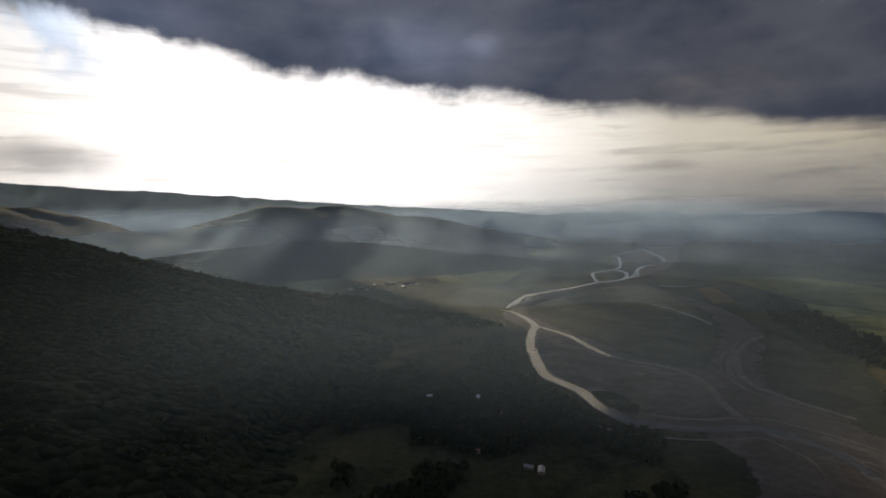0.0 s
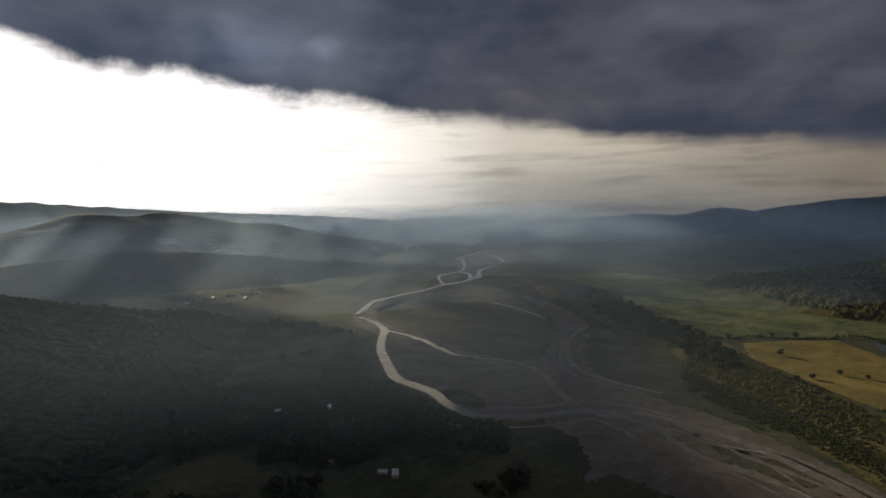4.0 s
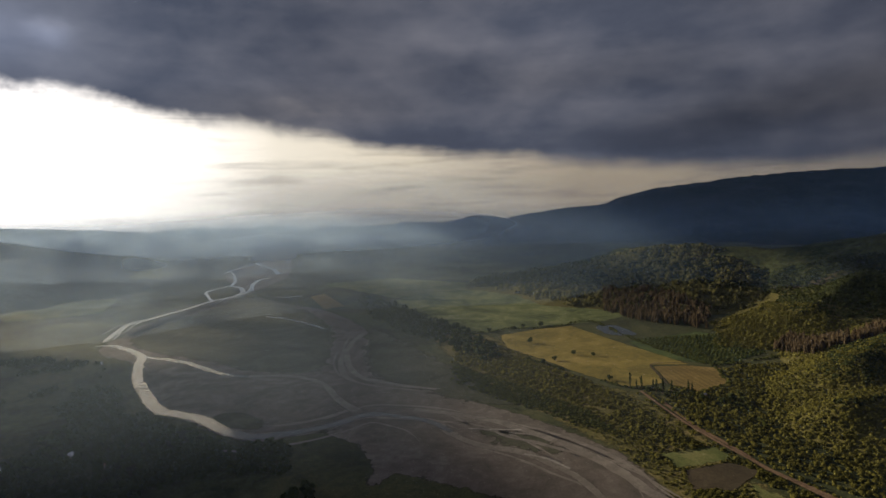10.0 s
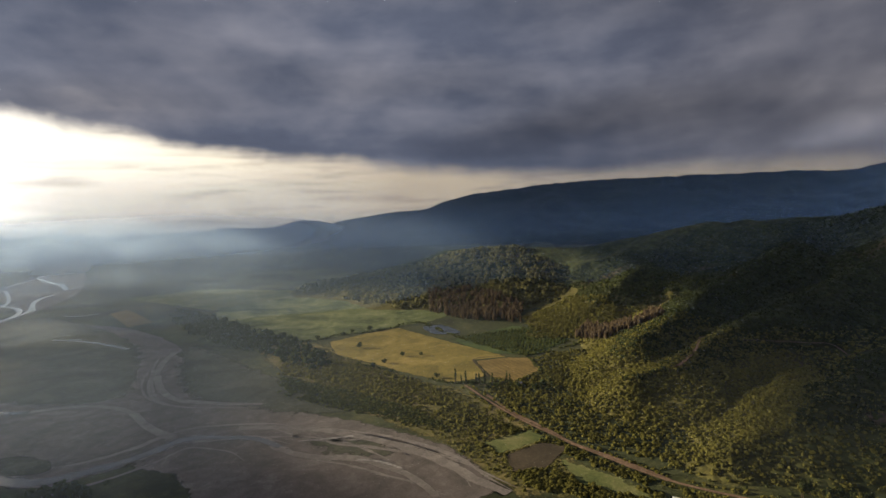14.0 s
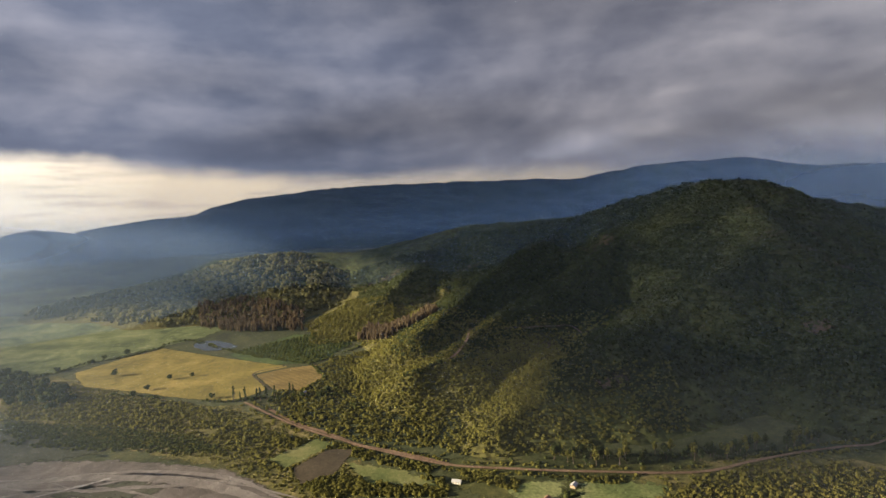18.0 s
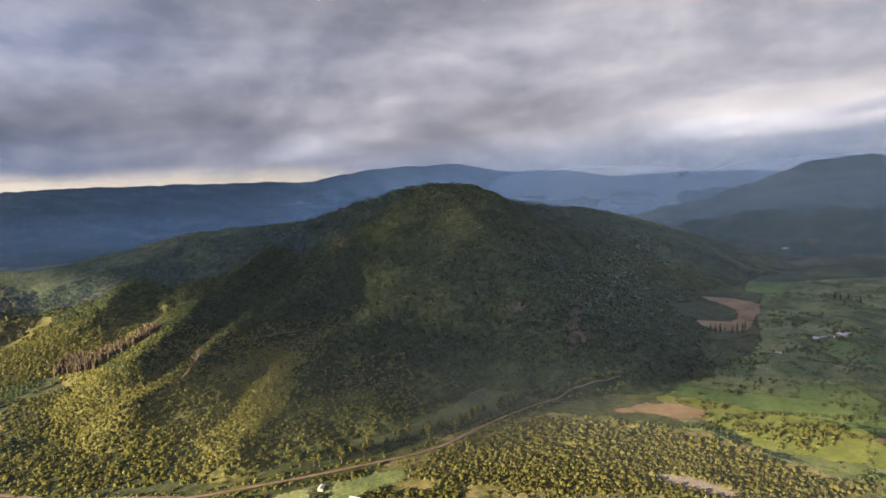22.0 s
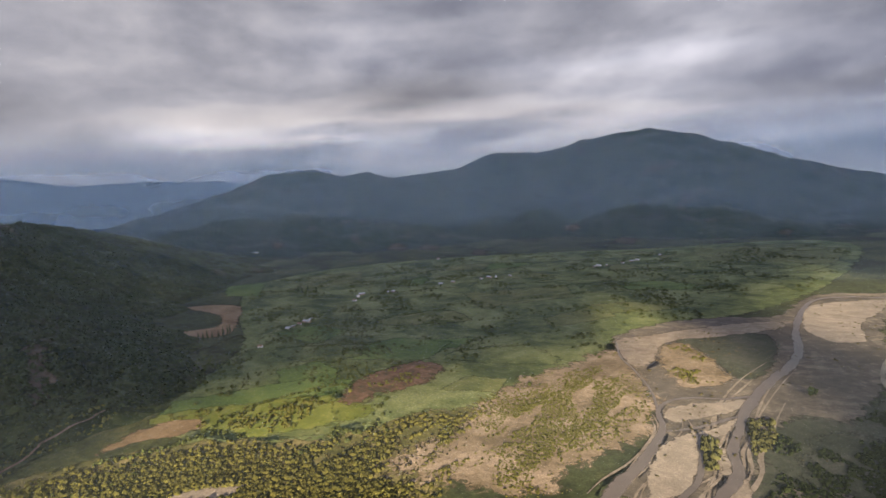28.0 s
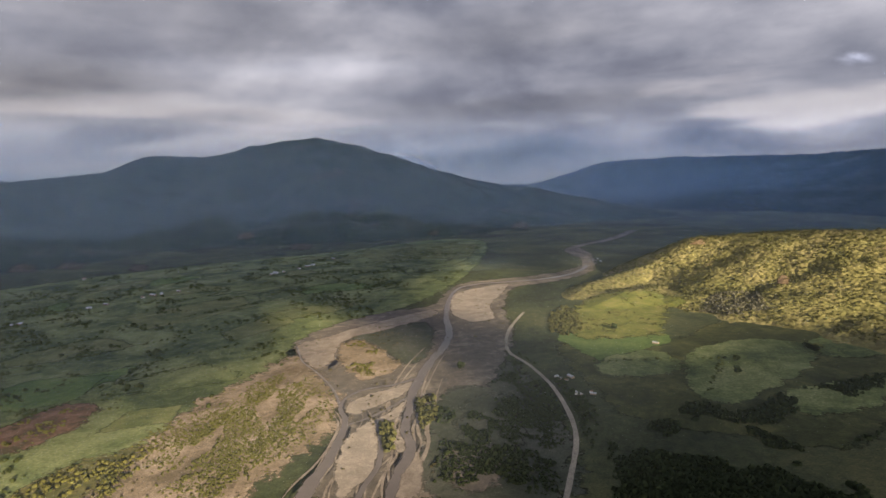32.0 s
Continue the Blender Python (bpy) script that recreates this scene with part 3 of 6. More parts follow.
LOOP_CHANNEL = [(448, 797, 10), (395, 741, 9), (350, 664, 9), (329, 597, 9), (339, 546, 8), (366, 490, 6)]
LOWER_CHANNEL = [(264, 475, 10), (306, 421, 9), (300, 381, 8), (305, 343, 9), (320, 313, 10), (321, 272, 9), (315, 245, 7), (303, 221, 6)]
BANK_CHANNEL = [(312, 455, 9), (344, 394, 10), (356, 320, 10), (354, 274, 11), (348, 238, 11), (339, 212, 10), (333, 181, 9)]
THIN_STREAM = [(396, 1078, 7), (419, 995, 7), (424, 885, 7)]
RAPIDS = [(319, 381, 2), (336, 362, 3), (352, 346, 3)]
RAPIDS_LOW = [(318, 310, 2.5), (325, 293, 4), (325, 269, 3)]
GRAVEL_WEST = [(118, 1043), (129, 861), (111, 677), (135, 569), (158, 490), (228, 465), (215, 472), (225, 425), (221, 385), (194, 347), (223, 353), (268, 251), (330, 188), (357, 218), (376, 261), (380, 354), (373, 426), (369, 535), (408, 693), (476, 837), (507, 1052), (468, 1237), (402, 1356)]
GRAVEL_FAR = [(145, 1113), (224, 1210), (364, 1356), (474, 1466), (585, 1945), (886, 2506), (1183, 3043), (1130, 2706), (749, 1800), (534, 1494), (456, 1411), (275, 1218), (165, 1067)]
INNER_FLAT = [(167, 917), (157, 1054), (270, 1195), (458, 1371), (487, 1192), (445, 916), (358, 730), (292, 656), (237, 721), (212, 803)]
BANK_FLAT = [(481, 813), (442, 589), (401, 405), (367, 436), (351, 509), (347, 592), (394, 690)]
LOW_FLAT = [(322, 369), (348, 339), (351, 296), (337, 297), (320, 332)]
GRASS_BAR = [(154, 579), (175, 574), (184, 540), (179, 513), (160, 528), (149, 554)]
EAST_BED = [(104, -680), (82, -720), (41, -772), (-23, -808), (-79, -826), (-109, -903), (-143, -975), (-196, -997), (-240, -1001), (-310, -1021), (-383, -1062), (-439, -1147), (-451, -1284), (-506, -1370), (-482, -1190), (-413, -1033), (-347, -969), (-285, -939), (-227, -916), (-181, -785), (-162, -656), (-128, -558), (-106, -484), (-91, -449), (-88, -378), (-81, -341), (-66, -316), (59, -338), (48, -364), (39, -402), (38, -451), (46, -501), (76, -567)]
EAST_PLAIN = [(93, -625), (138, -558), (173, -494), (184, -410), (195, -356), (205, -313), (102, -320), (88, -355), (54, -407), (36, -460), (45, -512)]
EAST_STREAM = [(-427, -1090, 10), (-369, -1015, 9), (-297, -978, 7), (-232, -970, 5), (-180, -965, 5), (-137, -937, 5), (-110, -860, 7), (-92, -758, 8), (-85, -674, 9), (-71, -620, 10), (-52, -575, 10), (-36, -528, 9), (-25, -487, 8), (-20, -451, 7), (-15, -420, 7), (-18, -396, 8), (-15, -375, 8), (-7, -355, 7), (-2, -335, 7), (0, -317, 7)]
EAST_ARM = [(-36, -531, 4), (-12, -516, 3.5), (15, -510, 3.5), (33, -494, 3.5), (38, -469, 4), (32, -445, 5), (35, -415, 7), (42, -378, 9), (51, -349, 10), (55, -329, 11)]
EAST_MID_ARM = [(9, -444, 2), (5, -419, 3), (4, -387, 4), (7, -364, 4), (15, -344, 4.5), (21, -323, 5)]
EAST_ARM_BACK = [(-21, -482, 3), (-5, -464, 3.5), (12, -447, 3.5), (29, -437, 3)]
EAST_ARM_UP = [(32, -445, 3), (47, -515, 2.5), (67, -566, 2), (86, -605, 2), (98, -658, 1.5)]
SAND_BAR = [(-103, -788), (-121, -891), (-174, -936), (-225, -951), (-198, -878), (-165, -807), (-155, -735), (-126, -719), (-108, -744)]
SAND_TONGUE = [(31, -478), (14, -498), (-11, -506), (-30, -520), (-19, -491), (0, -474), (23, -454), (32, -462)]
SAND_SPIT = [(23, -428), (-4, -453), (-17, -472), (-14, -446), (0, -436), (6, -424), (7, -388), (10, -360), (20, -344), (29, -333), (35, -348), (33, -393)]
SAND_FLAT = [(-10, -429), (-13, -409), (-15, -385), (-8, -383), (-6, -412)]
SCRUB_ISLE = [(48, -654), (23, -668), (-9, -603), (-17, -568), (-4, -547), (21, -536), (40, -577)]
VILLAGE_ROAD = [(-201, -752, 4), (-160, -670, 4), (-140, -594, 4), (-150, -540, 4), (-155, -482, 4), (-150, -422, 4), (-140, -379, 4), (-119, -332, 4), (-90, -273, 4)]
HILL_ROAD = [(518, 333, 3.2), (470, 257, 3.2), (437, 187, 3.2), (407, 100, 3.2), (405, 37, 3.2), (408, -21, 3.2), (416, -89, 3.2), (439, -133, 3.2), (460, -176, 3.2), (477, -227, 3.2), (482, -299, 3.2)]
BANK_TRACK = [(406, 91, 5), (420, 129, 5), (431, 172, 5), (453, 212, 4), (470, 248, 4), (504, 298, 4)]
YELLOW_FIELD = [(597, 628), (666, 617), (725, 595), (674, 440), (648, 349), (613, 380), (560, 331), (537, 340), (520, 356), (526, 429), (542, 502), (550, 565)]
STUBBLE_FIELD = [(611, 375), (644, 344), (658, 316), (609, 285), (560, 291), (561, 325)]
DARK_GREEN_FIELD = [(696, 468), (820, 429), (819, 334), (760, 310), (669, 319), (648, 391)]
POND = [(749, 562), (775, 543), (741, 482), (714, 512)]
FAR_GREEN_FIELD = [(679, 1049), (898, 1005), (883, 631), (806, 577), (684, 630), (574, 673), (585, 773)]
FAR_GREEN_FIELD_B = [(693, 1457), (900, 1384), (1003, 995), (970, 722), (910, 1018), (692, 1068)]
OCHRE_PATCH = [(569, 1254), (616, 1272), (562, 1068), (513, 1064)]
TANK_POND = [(385, 211), (421, 197), (424, 174), (382, 174), (362, 192)]
LAWN_FIELD = [(398, 239), (443, 215), (429, 195), (384, 216)]
LAWN_FIELD_B = [(402, 175), (392, 119), (372, 90), (371, 146)]
WEST_FIELD = [(-38, 1614), (49, 1719), (225, 1628), (152, 1400), (-11, 1444)]
WEST_FIELD_B = [(288, 2208), (475, 2509), (477, 2177), (332, 1974)]
HOUSE_LAWN = [(388, 35), (391, 3), (361, 10), (361, 37)]
HOUSE_LAWN_B = [(389, -9), (397, -62), (379, -56), (361, -16)]
BROWN_STRIP = [(431, -255), (438, -294), (418, -328), (396, -333), (392, -306), (419, -279)]
GREEN_STRIP = [(445, -315), (463, -353), (425, -395), (371, -452), (327, -430), (371, -383), (390, -346)]
BRIGHT_STRIP = [(451, -313), (427, -348), (386, -372), (344, -408), (287, -411), (266, -391), (283, -365), (307, -341), (337, -321), (367, -320), (404, -313)]
GREEN_SQUARE = [(430, -457), (405, -495), (362, -478), (342, -441), (382, -412)]
RED_BANK = [(314, -412), (321, -456), (314, -493), (291, -528), (264, -527), (250, -490), (265, -450), (287, -428), (286, -407)]
TAN_FIELD = [(818, -667), (733, -700), (624, -586), (606, -543), (681, -522), (694, -543), (655, -578), (704, -635)]
TAN_FIELD_B = [(705, -496), (659, -523), (651, -498)]
EMERALD_FIELD = [(903, -837), (851, -896), (752, -774), (822, -759)]
STRAW_FIELD = [(820, -968), (706, -1043), (634, -934), (710, -834)]
GREEN_FIELD_C = [(391, -542), (364, -604), (286, -608), (284, -541), (322, -519)]
GREEN_FIELD_D = [(231, -461), (220, -504), (179, -505), (178, -470)]
GREEN_FIELD_E = [(385, -874), (233, -979), (194, -891), (318, -783)]
GREEN_FIELD_F = [(209, -740), (150, -840), (116, -779), (183, -701)]
GREEN_FIELD_G = [(46, -1477), (-176, -1571), (-274, -1495), (-219, -1289), (7, -1285)]
GREEN_FIELD_H = [(546, -576), (511, -631), (444, -618), (448, -550)]
FAN_FIELD = [(-325, -542), (-412, -573), (-468, -539), (-411, -479), (-337, -436), (-286, -415), (-273, -449)]
FAN_FIELD_B = [(-466, -550), (-534, -567), (-574, -558), (-515, -499), (-453, -500)]
FAN_FIELD_C = [(-223, -537), (-290, -560), (-303, -519), (-278, -491), (-217, -497)]
FAN_FIELD_D = [(-355, -432), (-455, -439), (-412, -396), (-336, -383)]
MEADOW = [(-235, -678), (-266, -608), (-339, -614), (-328, -582), (-223, -537), (-206, -622)]
PLATEAU = [[(-3229, 3134, 451, 900), (-2773, 3544, 404, 900), (-2268, 3887, 357, 900), (-1631, 4248, 307, 900), (-834, 4524, 231, 800), (216, 4695, 161, 700), (771, 4636, 112, 500)]]
WEST_RIDGE = [[(-1614, 1639, 256, 900), (-1544, 1966, 235, 900), (-1468, 2023, 227, 800), (-1401, 2070, 195, 700), (-1315, 2126, 136, 600), (-1268, 2270, 113, 600), (-1103, 2465, 120, 700), (-972, 2519, 165, 800), (-811, 2575, 217, 900), (-667, 2616, 201, 900), (-472, 2709, 212, 900), (-236, 2790, 157, 800), (-70, 2849, 147, 700), (132, 2897, 95, 600), (333, 2881, 33, 500), (530, 2851, -33, 350)]]
WEST_SPUR = [[(-880, 1796, 70, 350), (-462, 1894, 92, 420), (-126, 1946, 78, 420), (97, 1948, 45, 350), (211, 1939, 1, 250)]]
NEAR_SLOPE = [[(-632, 491, 209, 620), (-597, 605, 203, 560), (-557, 707, 190, 520), (-488, 827, 146, 430), (-372, 950, 84, 300), (-243, 1052, 43, 160), (-163, 1088, 25, 90)]]
FAR_HILLS = [[(621, 4709, 69, 300), (998, 4644, 115, 450), (1276, 4575, 121, 450), (1502, 4506, 96, 350), (1733, 4455, 118, 400), (1947, 4365, 84, 350), (2242, 4244, 85, 400), (2581, 4047, 85, 400)]]
NORTH_RANGE = [[(1749, 3147, 67, 500), (2076, 3063, 130, 700), (2373, 2904, 106, 700), (2522, 2842, 160, 800), (2703, 2811, 122, 800), (3072, 2562, 181, 900), (3239, 2347, 199, 1000), (3426, 2065, 298, 1200), (3655, 1744, 330, 1300), (3762, 1499, 352, 1400), (4044, 674, 356, 1400), (4199, -107, 346, 1400), (4226, -455, 403, 1500), (4239, -720, 424, 1500), (4176, -1218, 432, 1500), (4159, -1435, 387, 1400), (4086, -1632, 349, 1300), (3962, -2027, 341, 1300), (3852, -2327, 272, 1200), (3683, -2756, 285, 1200), (3356, -3145, 264, 1200), (2898, -3700, 199, 1200)]]
KNOLL = [[(1075, 1046, 11, 200), (1132, 954, 33, 300), (1192, 842, 65, 360), (1231, 765, 91, 400), (1288, 666, 96, 420), (1353, 600, 71, 400), (1478, 468, 43, 420), (1608, 372, 16, 400)]]
HILL_CREST = [(1241, 843, 89, 300), (1292, 721, 98, 300), (1332, 520, 91, 320), (1337, 342, 123, 340), (1313, 213, 151, 360), (1249, -38, 164, 360), (1188, -170, 206, 370), (1119, -266, 228, 380), (1098, -342, 219, 370), (1111, -454, 178, 360), (1162, -687, 147, 340), (1230, -859, 109, 320), (1290, -1029, 54, 270)]
SOUTH_SPURS = [[(1102, -291, 219, 325), (932, -301, 167, 300), (801, -285, 134, 287), (767, -229, 117, 250), (721, -165, 99, 212), (654, -91, 65, 175), (589, -32, 42, 150), (504, 23, 23, 93), (456, 59, 16, 50)], [(801, -285, 134, 297), (737, -311, 108, 270), (652, -306, 77, 216), (588, -300, 52, 108)]]
NORTH_SPURS = [[(1168, -165, 163, 229), (1027, -79, 118, 195), (920, 0, 81, 172), (796, 81, 47, 149), (691, 114, 35, 138), (606, 133, 28, 126), (558, 160, 27, 63)], [(1249, -38, 164, 228), (1078, 66, 116, 192), (921, 130, 79, 168), (784, 159, 54, 144), (666, 181, 41, 96)], [(1313, 213, 151, 190), (1109, 306, 70, 190), (944, 331, 28, 150), (850, 330, 8, 110)], [(1111, -454, 178, 240), (967, -481, 109, 190), (836, -472, 63, 135), (745, -450, 24, 70)]]
BIG_HILL = [HILL_CREST] + SOUTH_SPURS + NORTH_SPURS
EAST_RANGE = [[(1931, -1250, 57, 500), (1852, -1364, 73, 600), (1805, -1505, 140, 700), (1736, -1658, 151, 800), (1657, -1805, 248, 900), (1539, -1970, 268, 950), (1456, -2033, 233, 900), (1356, -2100, 247, 950), (1299, -2194, 212, 900), (1303, -2250, 220, 900), (1019, -2446, 247, 950), (936, -2532, 308, 1000), (686, -2611, 304, 1050), (536, -2646, 346, 1100), (246, -2689, 378, 1150), (86, -2699, 346, 1100), (-67, -2699, 265, 1000), (-330, -2680, 202, 900), (-478, -2657, 132, 800), (-532, -2647, 129, 700), (-711, -2501, 120, 600), (-799, -2369, 83, 500), (-874, -2235, 22, 350), (-928, -2159, -34, 200)]]
EAST_FAR = [[(-184, -4696, 137, 500), (-926, -4608, 90, 500), (-1359, -4447, 77, 700), (-1512, -4344, 131, 800), (-1793, -4236, 240, 900), (-2267, -4003, 258, 1000), (-2864, -3599, 244, 1000), (-3248, -3257, 256, 1000), (-3766, -2642, 215, 1000)]]
EAST_MID = [[(-1273, -2717, -105, 200), (-1485, -2721, 24, 500), (-1646, -2686, 97, 600), (-1801, -2645, 143, 700), (-2080, -2497, 152, 700), (-2213, -2448, 196, 800), (-2330, -2337, 240, 900), (-2529, -1960, 244, 900), (-2587, -1519, 200, 900)]]
LIT_HILL = [[(-261, -777, -3, 40), (-339, -866, 15, 48), (-404, -893, 22, 56), (-467, -907, 34, 74), (-523, -916, 53, 105), (-557, -931, 73, 165), (-622, -907, 79, 235), (-689, -832, 91, 300), (-753, -746, 97, 340), (-914, -698, 104, 370), (-839, -445, 105, 330)], [(-470, -837, 11, 130), (-379, -805, 12, 95), (-281, -738, 2, 55)], [(-610, -818, 71, 240), (-557, -769, 37, 170), (-512, -716, 8, 90)], [(-680, -733, 78, 240), (-625, -689, 47, 170), (-570, -644, 21, 90)]]
SOUTH_HILLS = [[(-1200, -300, 150, 500), (-1500, 300, 220, 600), (-1400, 900, 240, 600)]]
BANK_SCRUB = [(516, 684), (583, 657), (556, 557), (512, 401), (503, 333), (463, 244), (423, 193), (375, 134), (337, 174), (358, 224), (380, 265), (397, 355), (427, 485)]
FOOT_SCRUB = [(469, 280), (557, 328), (694, 315), (759, 242), (801, 128), (693, -16), (515, 12), (423, 46), (419, 111), (449, 211)]
NEAR_SCRUB = [(380, -41), (439, -110), (451, -197), (421, -250), (351, -308), (295, -327), (252, -362), (228, -407), (165, -434), (158, -366), (152, -295), (129, -198), (228, -158), (293, -174)]
STONY_SCRUB = [(-51, -482), (-96, -500), (-132, -557), (-144, -476), (-141, -406), (-110, -308), (-25, -323)]
PLAIN_SCRUB = [(210, -453), (99, -550), (63, -475), (63, -391), (80, -322), (122, -295)]
RIVER_TREES = [(615, 1168), (675, 1130), (583, 657), (518, 519), (475, 538), (489, 648), (501, 795)]
WEST_SCRUB = [(-324, 1182), (-56, 1066), (102, 968), (92, 663), (142, 507), (199, 453), (156, 339), (62, 305), (-118, 395), (-285, 828)]
VILLAGE_TREES = [(-39, -459), (-91, -473), (-141, -593), (-166, -549), (-179, -431), (-149, -359), (-107, -308), (-32, -322)]
HEDGE_TREES = [(-163, -392), (-218, -461), (-264, -438), (-280, -399), (-355, -432), (-467, -451), (-432, -416), (-348, -397), (-294, -366), (-327, -342), (-368, -352), (-242, -226), (-115, -247)]
TERRACE_BANK = [(532, 667), (526, 503), (514, 400), (473, 301), (424, 229), (381, 227), (409, 268), (436, 336), (445, 429), (445, 563)]
LOW_BANK = [(445, 563), (445, 429), (436, 336), (409, 268), (401, 278), (398, 330), (392, 409), (393, 500)]
DARK_GROVE = [(369, 201), (381, 161), (387, 89), (359, 79), (346, 173)]
BUSH_ISLE = [(5, -434), (-5, -434), (-8, -412), (-5, -388), (1, -384), (4, -405)]
BUSH_ISLE_B = [(-28, -480), (-46, -485), (-46, -452), (-39, -429), (-27, -413), (-26, -450)]
STONE_FAN = [(-47, -378), (-81, -382), (-78, -348), (-70, -328), (-50, -325), (-42, -348)]
FAR_REACH = [(-791, -1648, 26), (-656, -1487, 24), (-479, -1336, 24), (-462, -1197, 26), (-427, -1090, 26), (-374, -1026, 20), (-304, -999, 12), (-236, -985, 8)]
FIELD_DITCH = [(651, 352, 2.2), (637, 368, 2.2), (615, 381, 2.2), (588, 356, 2.2), (560, 327, 2.2)]
HEDGE_LINES = [[(547, 685), (579, 671), (605, 654), (639, 652), (678, 618), (732, 600)], [(742, 608), (774, 583), (707, 460), (671, 362), (673, 323), (756, 291)], [(526, 503), (522, 427), (518, 355), (531, 329), (542, 289), (550, 240)], [(738, 389), (602, 278), (512, 207)], [(415, -243), (379, -296), (381, -363), (337, -437), (316, -432)]]
HOLLOW = [(753, 373), (921, 437), (1050, 423), (956, 299), (783, 230), (777, 299)]
ROADSIDE = [(458, 297), (429, 184), (407, 69), (411, -56), (429, -130), (401, -134), (338, -89), (437, 285)]
SAND_STREAK = [(327, -218), (315, -244), (283, -263), (284, -248), (307, -228)]
FOOT_CLEARINGS = [[(238, -1584), (231, -1688), (187, -1645), (187, -1543)], [(-159, -1721), (-173, -1731), (-196, -1729), (-187, -1712)], [(418, -1769), (412, -1814), (374, -1773), (378, -1748)], [(555, -1329), (575, -1411), (537, -1379), (514, -1300)], [(850, -1393), (845, -1424), (801, -1422), (785, -1369)], [(751, -1408), (761, -1471), (717, -1466), (685, -1375)], [(1151, -1248), (1190, -1310), (1146, -1293), (1120, -1252)], [(-463, -1876), (-499, -1941), (-531, -1926), (-483, -1790)]]
CRESCENT_BAR = [(98, -665), (53, -707), (-6, -757), (-76, -798), (-75, -762), (-12, -713), (43, -673), (54, -598), (69, -579), (89, -621)]
LOW_BAR = [(-5, -351), (-12, -372), (-21, -383), (-22, -351), (-18, -324), (-4, -327)]
DARK_FLAT = [(34, -683), (-20, -725), (-64, -728), (-61, -644), (-41, -577), (-17, -582), (10, -649)]
GREEN_FLAT = [(-73, -462), (-108, -470), (-101, -385), (-75, -372), (-55, -393)]
LOBE_GROVE = [(-221, -710), (-264, -781), (-278, -749), (-253, -647), (-220, -623), (-206, -646)]
PINE_STAND = [(960, 702), (1013, 620), (970, 481), (847, 427), (832, 531), (860, 626)]
PINE_STAND_B = [(787, 308), (843, 314), (854, 209), (799, 183), (743, 247)]
ORCHARD = [(718, 469), (830, 400), (762, 306), (670, 326), (684, 424)]
TALL_ROW = [(419, 4), (416, -31), (430, -69), (438, -108), (452, -142), (471, -186)]
POPLARS = [(523.0, 348.8), (523.1, 341.2), (524.1, 335.9), (528.9, 324.9), (527.2, 320.2), (540.6, 310.8), (545.9, 295.4), (544.4, 290.5), (528.9, 314.1)]
GARDEN_TREES = [(519.5, 324.9), (526.3, 297.2), (539.5, 277.1), (540.9, 258.3), (554.2, 254.8), (518.0, 302.8), (585.1, 475.4), (598.6, 453.8), (591.8, 560.4), (601.0, 657.3), (639.8, 638.8), (662.4, 641.4), (686.7, 625.4), (546.0, 474.5), (522.0, 473.1), (526.8, 378.0)]
FAR_CYPRESS = [(613.7, -513.5), (607.3, -515.3), (605.5, -521.1), (603.7, -527.1), (594.0, -529.7), (592.1, -535.7), (592.4, -543.9), (600.7, -555.9), (685.7, -813.0), (681.5, -824.2), (657.5, -818.8), (693.6, -811.4)]
LONE_TREES = [(-285.4, -641.6), (-354.8, -507.8), (-334.9, -476.1), (-105.9, -450.3), (-78.5, -542.5)]
WEST_HOUSES = [(24.2, 471.8), (57.6, 464.7), (53.9, 522.0), (33.6, 562.3), (-18.3, 574.5), (60.6, 410.0), (25.0, 439.2), (68.9, 403.8), (93.1, 908.1)]
WEST_HAMLET = [(-223.5, 1340.5), (-206.0, 1372.4), (-189.2, 1346.5), (-174.5, 1397.8), (-147.4, 1420.5), (-133.6, 1428.2), (-114.6, 1432.7), (-96.0, 1428.8), (-80.5, 1445.3), (-69.6, 1410.7), (-38.1, 1638.2), (-101.0, 1364.5)]
EAST_HOUSES = [(538.4, -602.3), (536.5, -612.1), (536.7, -624.7), (540.9, -639.9), (538.1, -650.7), (532.7, -638.7), (546.5, -780.6), (564.1, -828.0), (559.2, -809.8), (518.5, -862.1), (511.8, -519.3), (1153.9, -1189.6), (463.7, -947.3), (446.8, -967.5), (405.2, -1010.3), (394.0, -1024.5), (382.7, -1032.5), (358.9, -1048.9), (612.4, -1245.8), (218.0, -1177.5), (211.5, -1192.9), (196.8, -1202.2), (169.2, -1235.8), (153.8, -1261.0), (144.1, -1278.1), (103.9, -1358.5)]
ROAD_VILLAGE = [(-166.5, -504.4), (-168.3, -497.9), (-173.0, -494.0), (-179.2, -500.2), (-170.3, -461.1), (-173.3, -457.9), (-184.4, -462.1), (-184.4, -456.9), (-470.3, -1128.0), (-476.3, -1158.0), (-458.7, -1139.7), (-307.1, -580.4), (527.5, -858.4), (522.8, -863.4)]
ROAD_HOUSES = [(379.8, 79.8), (385.1, -2.2), (364.5, 15.8), (551.4, 282.4), (361.6, -23.3)]
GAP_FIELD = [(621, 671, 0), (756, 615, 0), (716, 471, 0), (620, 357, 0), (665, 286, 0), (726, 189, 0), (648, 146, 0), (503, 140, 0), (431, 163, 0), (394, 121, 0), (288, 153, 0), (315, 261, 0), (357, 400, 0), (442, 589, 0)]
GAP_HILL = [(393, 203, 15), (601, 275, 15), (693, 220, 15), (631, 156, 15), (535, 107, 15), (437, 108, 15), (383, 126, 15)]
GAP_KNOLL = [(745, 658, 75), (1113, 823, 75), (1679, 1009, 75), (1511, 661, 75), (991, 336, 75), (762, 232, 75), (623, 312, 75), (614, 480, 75)]
